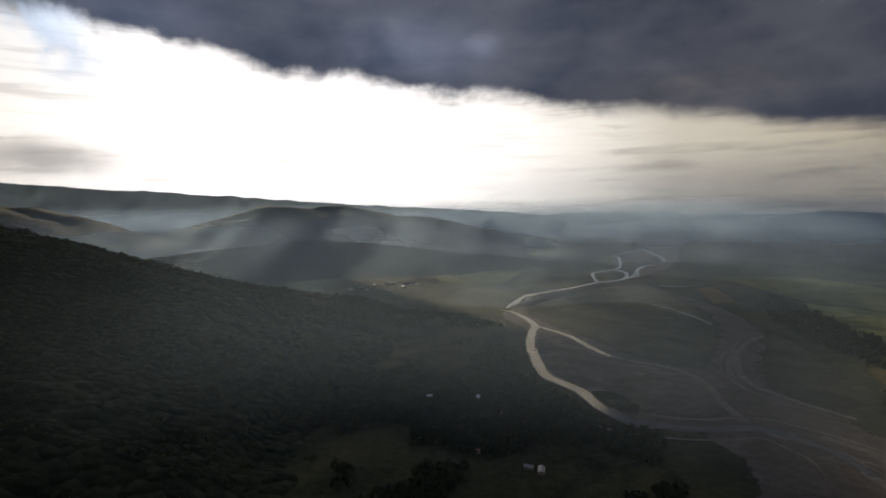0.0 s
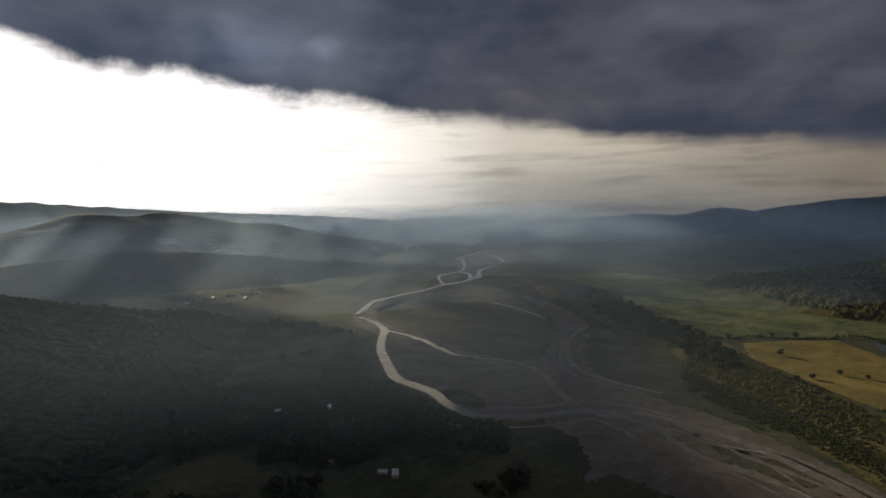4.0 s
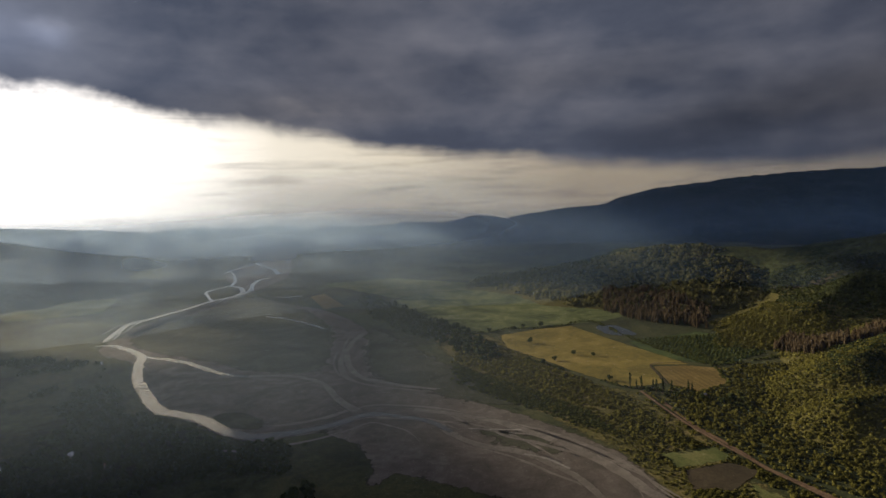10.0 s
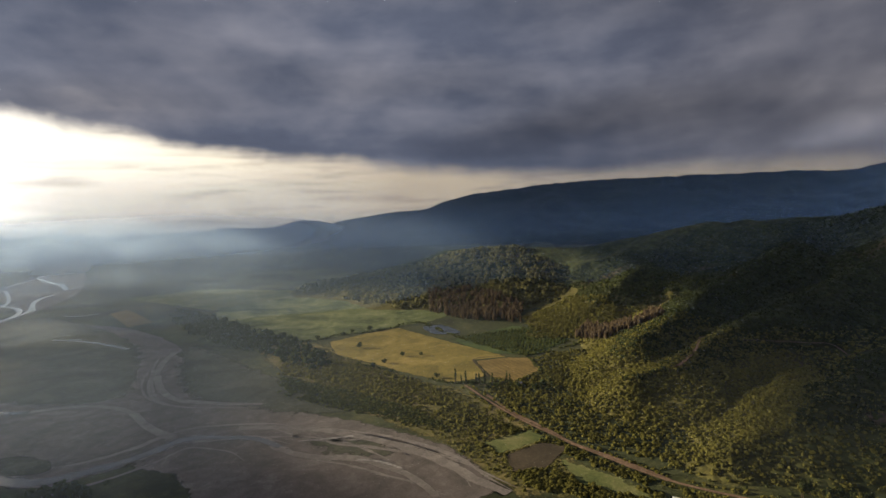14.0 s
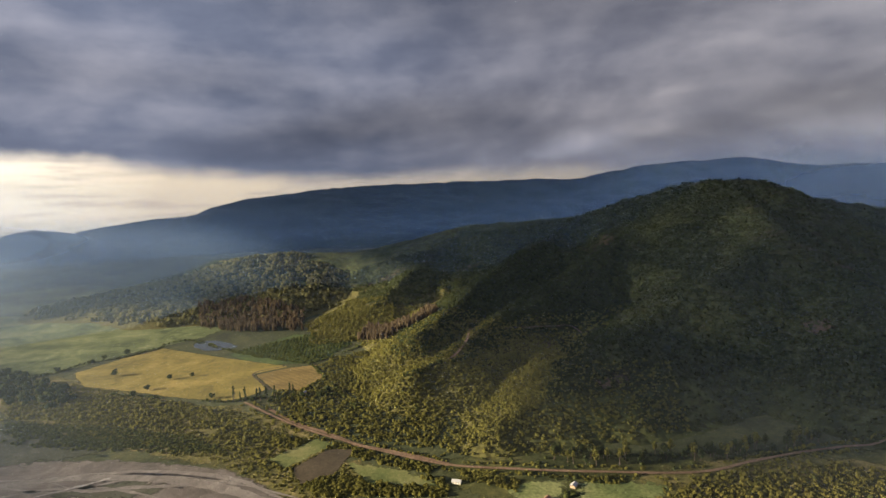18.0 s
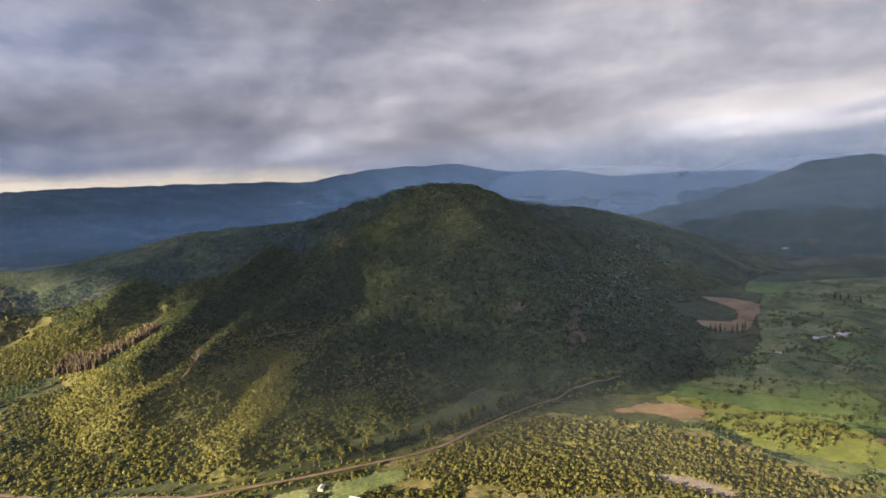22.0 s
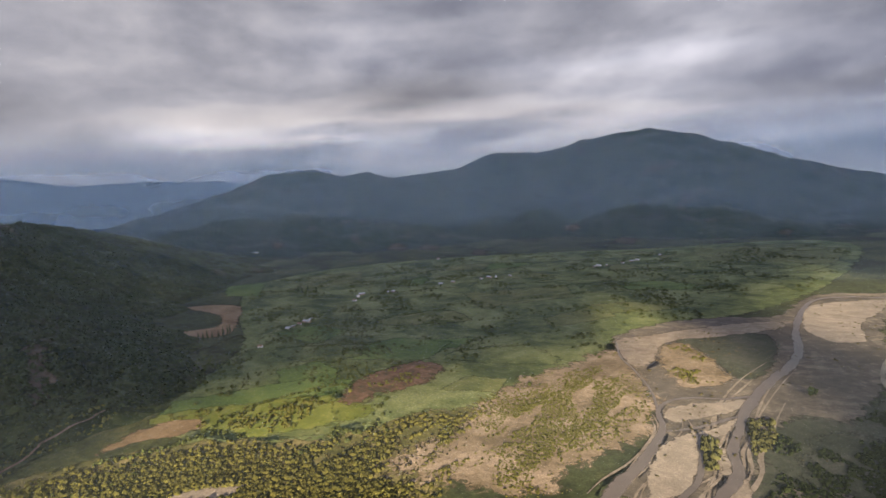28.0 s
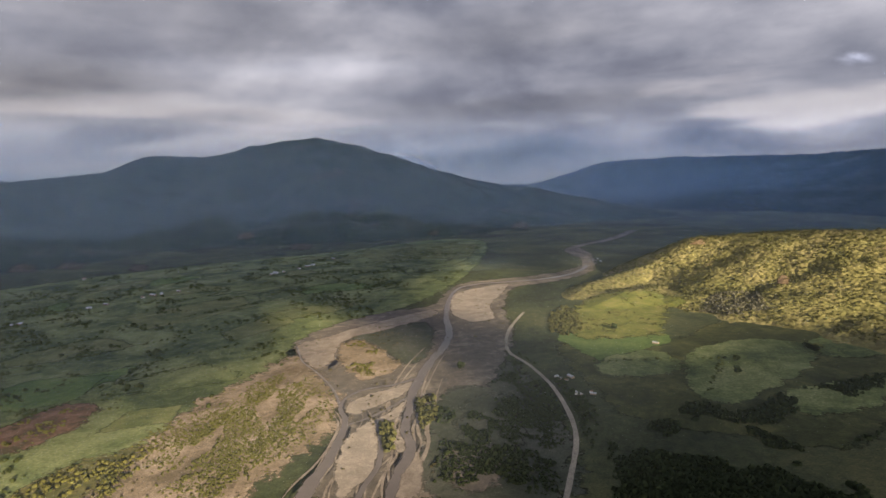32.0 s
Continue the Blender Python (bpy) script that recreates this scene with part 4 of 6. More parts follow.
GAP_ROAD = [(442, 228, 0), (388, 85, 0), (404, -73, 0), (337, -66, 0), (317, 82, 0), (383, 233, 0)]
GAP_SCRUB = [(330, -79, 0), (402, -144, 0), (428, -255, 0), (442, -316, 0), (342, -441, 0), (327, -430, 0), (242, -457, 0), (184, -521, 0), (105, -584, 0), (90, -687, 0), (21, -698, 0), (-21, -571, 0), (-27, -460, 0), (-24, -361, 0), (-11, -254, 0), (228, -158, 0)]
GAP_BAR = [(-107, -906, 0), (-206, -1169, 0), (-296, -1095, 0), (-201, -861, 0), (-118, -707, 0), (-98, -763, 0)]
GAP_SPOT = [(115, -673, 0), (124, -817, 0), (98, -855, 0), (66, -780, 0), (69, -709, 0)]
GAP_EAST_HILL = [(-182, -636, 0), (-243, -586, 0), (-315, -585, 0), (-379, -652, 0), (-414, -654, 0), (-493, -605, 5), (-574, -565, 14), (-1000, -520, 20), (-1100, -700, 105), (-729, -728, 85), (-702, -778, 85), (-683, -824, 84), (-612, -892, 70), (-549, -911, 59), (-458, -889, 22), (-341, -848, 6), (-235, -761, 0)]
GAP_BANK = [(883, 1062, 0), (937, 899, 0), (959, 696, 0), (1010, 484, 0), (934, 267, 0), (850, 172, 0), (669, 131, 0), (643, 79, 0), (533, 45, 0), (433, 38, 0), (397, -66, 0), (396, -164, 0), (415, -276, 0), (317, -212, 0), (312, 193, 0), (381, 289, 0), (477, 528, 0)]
LIT_LOBE = [(-236, -678), (-277, -750), (-327, -813), (-360, -805), (-414, -804), (-435, -735), (-393, -713), (-327, -612), (-253, -612), (-230, -631)]
PALE_SCRUB = [(-427, -698), (-476, -738), (-526, -713), (-493, -640), (-452, -653)]
SPOT_SCARS = [[(-546, -913), (-558, -922), (-567, -915), (-562, -901)], [(-547, -699), (-575, -731), (-579, -722), (-556, -690)]]
HILL_SCARS = [[(598, -298), (606, -317), (566, -304), (523, -274), (525, -265)], [(541, -28), (554, -52), (541, -56), (529, -32)], [(652, -244), (655, -263), (632, -268), (632, -246)]]
HILL_TRACK = [(735, 117, 3.4), (733, 127, 3.4), (673, 121, 3.4), (624, 125, 3.4), (606, 131, 3.4)]
RIDGE_TRACK = [(730, 81, 2.4), (750, 54, 2.4), (786, -6, 2.4), (749, -43, 2.4)]
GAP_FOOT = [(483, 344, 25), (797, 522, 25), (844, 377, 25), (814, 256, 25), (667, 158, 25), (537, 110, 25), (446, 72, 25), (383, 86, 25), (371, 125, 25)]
ROAD_PASTURE = [(425, 79), (444, -62), (473, -230), (511, -317), (579, -470), (565, -721), (453, -888), (236, -536), (197, -295), (360, 54)]
HILL_SUN_HOLES = [(546, 241, 110), (1325, 279, 110), (3329, -267, 110), (87462, -20845, 110), (83608, -33307, 110), (847, -581, 110), (458, -285, 40), (421, -115, 40), (393, 18, 40), (481, 157, 40)]
SHAFTS = [      # small holes placed to draw sun shafts in the haze: outline, share of holes
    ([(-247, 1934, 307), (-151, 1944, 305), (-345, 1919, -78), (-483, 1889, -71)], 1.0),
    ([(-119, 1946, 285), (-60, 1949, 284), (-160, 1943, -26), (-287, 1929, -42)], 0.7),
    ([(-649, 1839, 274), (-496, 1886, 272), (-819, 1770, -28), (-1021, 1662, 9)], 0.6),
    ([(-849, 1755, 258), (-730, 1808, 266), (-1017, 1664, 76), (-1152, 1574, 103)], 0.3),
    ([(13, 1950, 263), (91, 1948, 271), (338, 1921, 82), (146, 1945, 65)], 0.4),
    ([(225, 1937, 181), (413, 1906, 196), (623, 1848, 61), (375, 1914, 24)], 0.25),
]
LIT_HAZE = [      # wider sets of holes, placed to sunlight the mist at the valley's end
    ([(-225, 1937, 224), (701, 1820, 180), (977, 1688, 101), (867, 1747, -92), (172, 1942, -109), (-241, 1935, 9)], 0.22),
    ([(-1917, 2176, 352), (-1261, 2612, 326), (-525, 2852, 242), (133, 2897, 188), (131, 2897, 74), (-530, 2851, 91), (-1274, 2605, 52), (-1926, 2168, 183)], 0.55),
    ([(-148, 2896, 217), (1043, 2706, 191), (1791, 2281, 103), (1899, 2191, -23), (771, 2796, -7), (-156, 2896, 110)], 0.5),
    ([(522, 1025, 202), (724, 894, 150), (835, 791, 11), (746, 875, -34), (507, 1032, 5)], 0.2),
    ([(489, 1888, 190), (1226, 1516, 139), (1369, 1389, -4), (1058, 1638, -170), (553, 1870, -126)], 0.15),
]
FAN_AREA = [(-202, -600), (-334, -592), (-452, -652), (-648, -632), (-368, -352), (-256, -364), (-197, -405), (-193, -466)]
EAST_PASTURE = [(440, -317), (480, -380), (544, -523), (723, -689), (851, -896), (764, -1130), (463, -1347), (136, -1472), (-184, -1651), (-304, -1545), (-220, -1193), (-88, -894), (101, -676), (94, -587), (121, -496), (168, -415), (219, -354), (292, -309), (352, -288)]

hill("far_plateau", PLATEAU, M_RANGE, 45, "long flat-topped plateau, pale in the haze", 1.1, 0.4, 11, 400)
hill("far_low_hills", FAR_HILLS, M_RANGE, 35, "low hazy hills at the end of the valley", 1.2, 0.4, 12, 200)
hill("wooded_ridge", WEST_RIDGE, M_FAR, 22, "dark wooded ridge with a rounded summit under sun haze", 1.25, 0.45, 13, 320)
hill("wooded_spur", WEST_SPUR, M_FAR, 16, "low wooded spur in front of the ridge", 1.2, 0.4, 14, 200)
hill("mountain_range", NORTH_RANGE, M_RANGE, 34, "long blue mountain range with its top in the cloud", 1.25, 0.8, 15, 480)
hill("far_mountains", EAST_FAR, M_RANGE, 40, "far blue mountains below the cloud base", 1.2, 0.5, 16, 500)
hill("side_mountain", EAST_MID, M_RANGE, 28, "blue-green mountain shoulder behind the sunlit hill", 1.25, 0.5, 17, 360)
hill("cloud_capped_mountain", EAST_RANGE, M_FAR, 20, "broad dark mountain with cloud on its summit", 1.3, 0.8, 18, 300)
hill("wooded_knoll", KNOLL, M_WOODS, 10, "low rounded knoll covered with woods", 1.15, 0.5, 19, 150)
hill("forest_hill", BIG_HILL, M_WOODS, 7, "steep forested hill with spurs and gullies above the dirt road", 1.15, 0.62, 20, 130)
hill("sunlit_hill", LIT_HILL, M_BRUSH, 8, "low brush-covered hill in full sun", 1.1, 0.5, 21, 130)
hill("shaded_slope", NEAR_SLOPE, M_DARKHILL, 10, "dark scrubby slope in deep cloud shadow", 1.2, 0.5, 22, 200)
hill("outer_hills", SOUTH_HILLS, M_FAR, 20, "wooded hills closing the valley", 1.2, 0.5, 23, 250)

patch("scrub_ground", NEAR_SCRUB, M_SCRUBGROUND, 0.13, "dry yellow grass under scattered scrub", "grassland", ragged=15)
patch("scrub_ground", BANK_SCRUB, M_SCRUBGROUND, 0.06, "dry grass on the river terrace", "grassland", ragged=14)
patch("pasture", EAST_PASTURE, M_MEADOW, 0.05, "wide mottled green pasture of the open valley", "pasture", ragged=12)
patch("pasture", ROAD_PASTURE, M_ROUGH, 0.03, "rough pasture between the dirt road and the scrub", "pasture", ragged=14)
patch("pasture", FAN_AREA, M_ROUGH, 0.05, "green pasture below the sunlit hill", "pasture", ragged=12)

patch("meadow", LIT_LOBE, M_LOBE, 0.7, "bright yellow-green grass on the toe of the sunlit hill", "meadow", ragged=20, drape=True)
for line in SPOT_SCARS:
    patch("bare_spot", line, M_TAN, 1.0, "bare pinkish earth among brush", "bare earth", ragged=5, drape=True)
for line in FOOT_CLEARINGS:
    patch("clearing", line, M_SCAR, 3.0, "small bare clearing at the foot of the mountain", "bare earth", ragged=14, drape=True)
for line in HILL_SCARS:
    patch("bare_spot", line, M_SCAR, 1.0, "faint reddish scar in the forest", "bare earth", ragged=12, drape=True)

# river: gravel beds, channels, bars
west_bed = patch("gravel_bed", GRAVEL_WEST, M_GRAVEL, 0.10, "wide grey-purple gravel bed of the braided river", "gravel bed", ragged=7)
far_bed = patch("gravel_bed", GRAVEL_FAR, M_GRAVEL, 0.10, "grey gravel along the upper river braids", "gravel bed", ragged=7)
east_bed = patch("gravel_bed", EAST_BED, M_EASTGRAVEL, 0.12, "grey-brown gravel bed between green fields and village", "gravel bed", ragged=11)
patch("stony_ground", STONY_SCRUB, M_FLAT, 0.16, "dull green overgrown stony ground by the road", "scrub plain", ragged=16)
patch("scrub_plain", EAST_PLAIN, M_PLAIN, 0.145, "sandy flood plain with scattered low scrub", "scrub plain", ragged=26)
for nm, line, z in (("river", BEND_STREAM, 0.30), ("river", MAIN_STREAM, 0.30), ("river_branch", EAST_MID_ARM, 0.38), ("river_branch", EAST_ARM_UP, 0.27), ("river_branch", SIDE_STREAM, 0.34), ("river_branch", THIN_STREAM, 0.30), ("river_branch", EAST_STREAM, 0.32), ("river_branch", EAST_ARM, 0.36), ("river_branch", EAST_ARM_BACK, 0.28)):
    far_east = line[0][1] < 0
    ribbon(nm, line, M_MUD if far_east else M_WATER, z, "shallow muddy brown river arm" if far_east else "silty grey-brown river water reflecting the sky", "river", 0.55)
for k, line in enumerate(FAR_ARMS + FAR_SIDE_ARMS):
    ribbon("river_branch", line, M_WATER, 0.34 + 0.01 * k, "thin grey river arm parting and joining in the mist", "river", 0.5)
for line, z in ((DRY_CHANNEL, 0.2), (LOOP_CHANNEL, 0.2), (LOWER_CHANNEL, 0.22), (BANK_CHANNEL, 0.2)):
    ribbon("channel", line, M_SILT, z, "pale half-dry channel", "", kind="").parent = west_bed


def braids(line, count, spread, width, mat, z, parent, seed):
    """Old flow lines beside a channel: thin pale or dark streaks that part and join."""
    r = random.Random(seed)
    base = smooth_line(line, False, 25.0)
    for k in range(count):
        n_ = len(base)
        a_ = r.randrange(0, max(n_ - 5, 1))
        b_ = min(n_, a_ + r.randint(5, 14))
        if b_ - a_ < 4:
            continue
        off, ph = r.uniform(-spread, spread), r.uniform(0, 6)
        seg = base[a_:b_]
        t_ = np.gradient(seg[:, :2], axis=0)
        t_ /= np.linalg.norm(t_, axis=1)[:, None] + 1e-9
        f = np.linspace(0, 1, len(seg))
        sway = off + 0.25 * spread * np.sin(ph + f * 5)
        w_ = width * r.uniform(0.5, 1.4) * np.sin(np.pi * (0.04 + 0.92 * f)) + 0.3
        pts_ = np.c_[seg[:, 0] - t_[:, 1] * sway, seg[:, 1] + t_[:, 0] * sway, w_]
        ribbon("flow_line", [tuple(q_) for q_ in pts_], mat, z + 0.004 * k, "", "", 0.6, "", step=6).parent = parent


braids(FAR_ARMS[3], 4, 40, 4, M_WATER, 0.26, far_bed, 11)
braids(MAIN_STREAM, 7, 26, 5, M_WATER, 0.22, far_bed, 12)
braids(LOWER_CHANNEL, 3, 42, 5, M_SILT, 0.17, west_bed, 1)
braids(BANK_CHANNEL, 3, 26, 4, M_SILT, 0.17, west_bed, 2)
braids(BEND_STREAM[9:], 3, 30, 5, M_SILT, 0.16, west_bed, 3)
braids(LOOP_CHANNEL, 5, 18, 4, M_SILT, 0.17, west_bed, 4)
braids(EAST_STREAM[9:], 9, 26, 3, M_PALEGRAVEL, 0.20, east_bed, 7)
braids(EAST_ARM[4:], 5, 18, 2.5, M_PALEGRAVEL, 0.20, east_bed, 8)
for line in (RAPIDS, RAPIDS_LOW):
    ribbon("rapids", line, M_FOAM, 0.4, "broken white water over stones", "", 0.9, kind="").parent = west_bed
for nm, line in (("sand_bar", SAND_BAR), ("sand_bar", SAND_TONGUE), ("sand_bar", SAND_SPIT), ("sand_bar", SAND_FLAT)):
    patch(nm, line, M_SAND, 0.24, "smooth pale sand", "", ragged=5).parent = east_bed
patch("pond", POND, M_POND, 0.3, "still dark pond at the edge of the field", "pond", ragged=2, kind="structure")
patch("field", TANK_POND, M_PLOT, 0.3, "square dark brown ploughed plot by the track", "field", soft=False, ragged=1.5)
ribbon("dirt_road", HILL_ROAD, M_ROAD, 0.9, "reddish dirt road along the foot of the hill", "road", 0.12, drape=True, step=5)
ribbon("hill_track", HILL_TRACK, M_ROAD, 0.9, "pale dirt track over the wooded spur", "road", 0.3, drape=True, step=5)
ribbon("hill_track", RIDGE_TRACK, M_ROAD, 0.9, "thin dirt track along the forested slope", "road", 0.4, drape=True, step=5)
ribbon("dirt_road", VILLAGE_ROAD, M_PALEROAD, 0.3, "pale dirt road curving past the village", "road", 0.12)
ribbon("dirt_track", BANK_TRACK, M_ROAD, 0.5, "dirt track between hedges and ponds", "road", 0.12)

for line, mat, z, label in (
        (YELLOW_FIELD, M_YELLOW, 0.18, "golden ripe field in the sun, with a few bushes"),
        (STUBBLE_FIELD, M_STUBBLE, 0.16, "brownish stubble field beside the golden one"),
        (DARK_GREEN_FIELD, M_DARK_ROWS, 0.16, "dark green row crop under the woods"),
        (FAR_GREEN_FIELD, M_MEADOW, 0.14, "wide hazy green field on the valley floor"),
        (FAR_GREEN_FIELD_B, M_PALE_GREEN, 0.12, "far strip of pale green field"),
        (OCHRE_PATCH, M_STUBBLE, 0.16, "small ochre field by the river bank"),
        (LAWN_FIELD, M_PALE_GREEN, 0.16, "small bright meadow by the river bank"),
        (LAWN_FIELD_B, M_PALE_GREEN, 0.16, "olive meadow beside the square pond"),
        (WEST_FIELD, M_PALE_GREEN, 0.16, "light green field below the wooded ridge"),
        (WEST_FIELD_B, M_PALE_GREEN, 0.14, "far light green field"),
        (HOUSE_LAWN, M_MEADOW, 0.16, "green yard around a cottage by the road"),
        (HOUSE_LAWN_B, M_MEADOW, 0.16, "green yard along the dirt road"),
        (BROWN_STRIP, M_TAN, 0.20, "tan fallow field among green strips"),
        (GREEN_STRIP, M_GREEN, 0.18, "long bright green field"),
        (BRIGHT_STRIP, M_GRASS, 0.19, "sunlit bright green slope above the scrub"),
        (GREEN_SQUARE, M_GREEN, 0.17, "square dark green field"),
        (RED_BANK, M_RED, 0.20, "eroded bank of bare red earth"),
        (TAN_FIELD, M_TAN, 0.18, "curved tan field under the dark hill"),
        (TAN_FIELD_B, M_TAN, 0.18, "small pale tan field"),
        (EMERALD_FIELD, M_GREEN, 0.16, "emerald green field near the hill foot"),
        (STRAW_FIELD, M_PALE_GREEN, 0.16, "straw-coloured field lined with trees"),
        (GREEN_FIELD_C, M_GREEN, 0.16, "green field in the middle of the valley"),
        (GREEN_FIELD_D, M_PALE_GREEN, 0.16, "light green terraced field"),
        (GREEN_FIELD_E, M_PALE_GREEN, 0.14, "pale green field among hedges"),
        (GREEN_FIELD_F, M_PALE_GREEN, 0.14, "pale green field near the gravel bank"),
        (GREEN_FIELD_G, M_PALE_GREEN, 0.14, "far pale green fields below the mountain"),
        (GREEN_FIELD_H, M_GREEN, 0.14, "green field beside farm houses"),
        (FAN_FIELD, M_MEADOW, 0.16, "rounded green field below the sunlit hill"),
        (FAN_FIELD_B, M_MEADOW, 0.16, "light green field with a dark hedge"),
        (FAN_FIELD_C, M_MEADOW, 0.16, "green field beside the village"),
        (FAN_FIELD_D, M_MEADOW, 0.16, "dim green field in cloud shadow"),
        (MEADOW, M_GREEN, 0.15, "green meadow at the foot of the sunlit hill")):
    rough_edge = mat in (M_RED, M_GRASS, M_TAN, M_MEADOW)
    patch("field", line, mat, z, label, "field", soft=rough_edge, ragged=15 if mat is M_RED else 10 if rough_edge else 6 if mat in (M_GREEN, M_PALE_GREEN) else 3, cells_=3000)
for flat in (INNER_FLAT, BANK_FLAT, LOW_FLAT):
    patch("grassy_flat", flat, M_FLAT, 0.15, "dull green overgrown gravel", "", ragged=16).parent = west_bed
patch("grass_bar", GRASS_BAR, M_FLAT, 0.26, "dark grassy bar", "", ragged=4).parent = west_bed
patch("sand_streak", SAND_STREAK, M_PALEGRAVEL, 0.3, "streak of pale sand in the thicket", "sand", ragged=9)
patch("gravel_bar", CRESCENT_BAR, M_PALEGRAVEL, 0.23, "curved bar of pale pinkish gravel", "", ragged=7).parent = east_bed
patch("gravel_bar", LOW_BAR, M_PALEGRAVEL, 0.23, "bar of pale stones beside the water", "", ragged=6).parent = east_bed
patch("overgrown_flat", DARK_FLAT, M_FLAT, 0.22, "dark overgrown gravel", "", ragged=9).parent = east_bed
patch("overgrown_flat", GREEN_FLAT, M_FLAT, 0.22, "dark green overgrown gravel", "", ragged=12).parent = east_bed
patch("stone_fan", STONE_FAN, M_EASTGRAVEL, 0.25, "patch of pale stones", "", ragged=10).parent = east_bed
ribbon("ditch", FIELD_DITCH, M_PLOT, 0.32, "dark ditch between the golden and the stubble field", "ditch", 0.3)
ribbon("river_branch", FAR_REACH, M_EASTGRAVEL, 0.13, "far reach of the gravelly river below the mountain", "river", 0.4)
patch("scrub_island", SCRUB_ISLE, M_PLAIN, 0.24, "scrubby island", "", ragged=13).parent = east_bed

# ---- unseen stand-in for broken cloud, past clip range: holes placed to sunlight chosen ground ----
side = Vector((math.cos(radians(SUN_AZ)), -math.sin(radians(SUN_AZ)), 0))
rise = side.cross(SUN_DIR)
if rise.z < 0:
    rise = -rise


def inside(u, v, poly):
    hit = np.zeros(u.shape, bool)
    for (ax, ay), (bx, by) in zip(poly, poly[1:] + poly[:1]):
        cross = (ay > v) != (by > v)
        hit ^= cross & (u < (bx - ax) * (v - ay) / (by - ay + 1e-9) + ax)
    return hit


M_CLOUD_MASK = bpy.data.materials.new("cloud_mask_white")
M_CLOUD_MASK.use_nodes = True
cn = M_CLOUD_MASK.node_tree
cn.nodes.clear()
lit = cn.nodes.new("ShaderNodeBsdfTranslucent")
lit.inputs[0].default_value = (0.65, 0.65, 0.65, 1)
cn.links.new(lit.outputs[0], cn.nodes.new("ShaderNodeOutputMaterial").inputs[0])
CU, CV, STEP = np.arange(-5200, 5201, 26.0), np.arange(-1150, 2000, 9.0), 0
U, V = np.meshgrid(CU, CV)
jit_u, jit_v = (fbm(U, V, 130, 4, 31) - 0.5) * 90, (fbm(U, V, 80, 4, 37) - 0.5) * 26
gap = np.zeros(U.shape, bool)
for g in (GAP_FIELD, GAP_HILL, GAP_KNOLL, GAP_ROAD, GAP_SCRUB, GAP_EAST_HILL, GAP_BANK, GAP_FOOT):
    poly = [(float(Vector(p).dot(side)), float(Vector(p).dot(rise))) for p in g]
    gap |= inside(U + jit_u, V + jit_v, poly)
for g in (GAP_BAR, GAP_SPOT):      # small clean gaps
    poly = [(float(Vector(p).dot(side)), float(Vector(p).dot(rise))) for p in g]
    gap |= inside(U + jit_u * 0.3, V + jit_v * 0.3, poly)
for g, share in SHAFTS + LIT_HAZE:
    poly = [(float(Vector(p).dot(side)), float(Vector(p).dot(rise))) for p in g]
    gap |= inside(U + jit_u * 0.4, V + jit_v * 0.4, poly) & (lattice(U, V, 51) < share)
poly = [(float(Vector(p).dot(side)), float(Vector(p).dot(rise))) for p in HILL_SUN_HOLES]      # a few small holes added to give the forest hill soft sun
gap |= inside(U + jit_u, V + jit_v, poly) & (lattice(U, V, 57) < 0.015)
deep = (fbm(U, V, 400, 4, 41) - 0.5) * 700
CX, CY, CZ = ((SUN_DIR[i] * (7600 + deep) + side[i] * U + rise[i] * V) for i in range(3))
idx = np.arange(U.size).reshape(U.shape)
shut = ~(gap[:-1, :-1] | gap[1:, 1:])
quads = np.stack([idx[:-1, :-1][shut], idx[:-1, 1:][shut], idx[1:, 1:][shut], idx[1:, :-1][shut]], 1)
tagged(sheet("cloud_bank", np.stack([CX.ravel(), CY.ravel(), CZ.ravel()], 1), quads, M_CLOUD_MASK, True), "unseen sheet with placed gaps, standing in for broken cloud before the sun", "cloud", "", "structure")


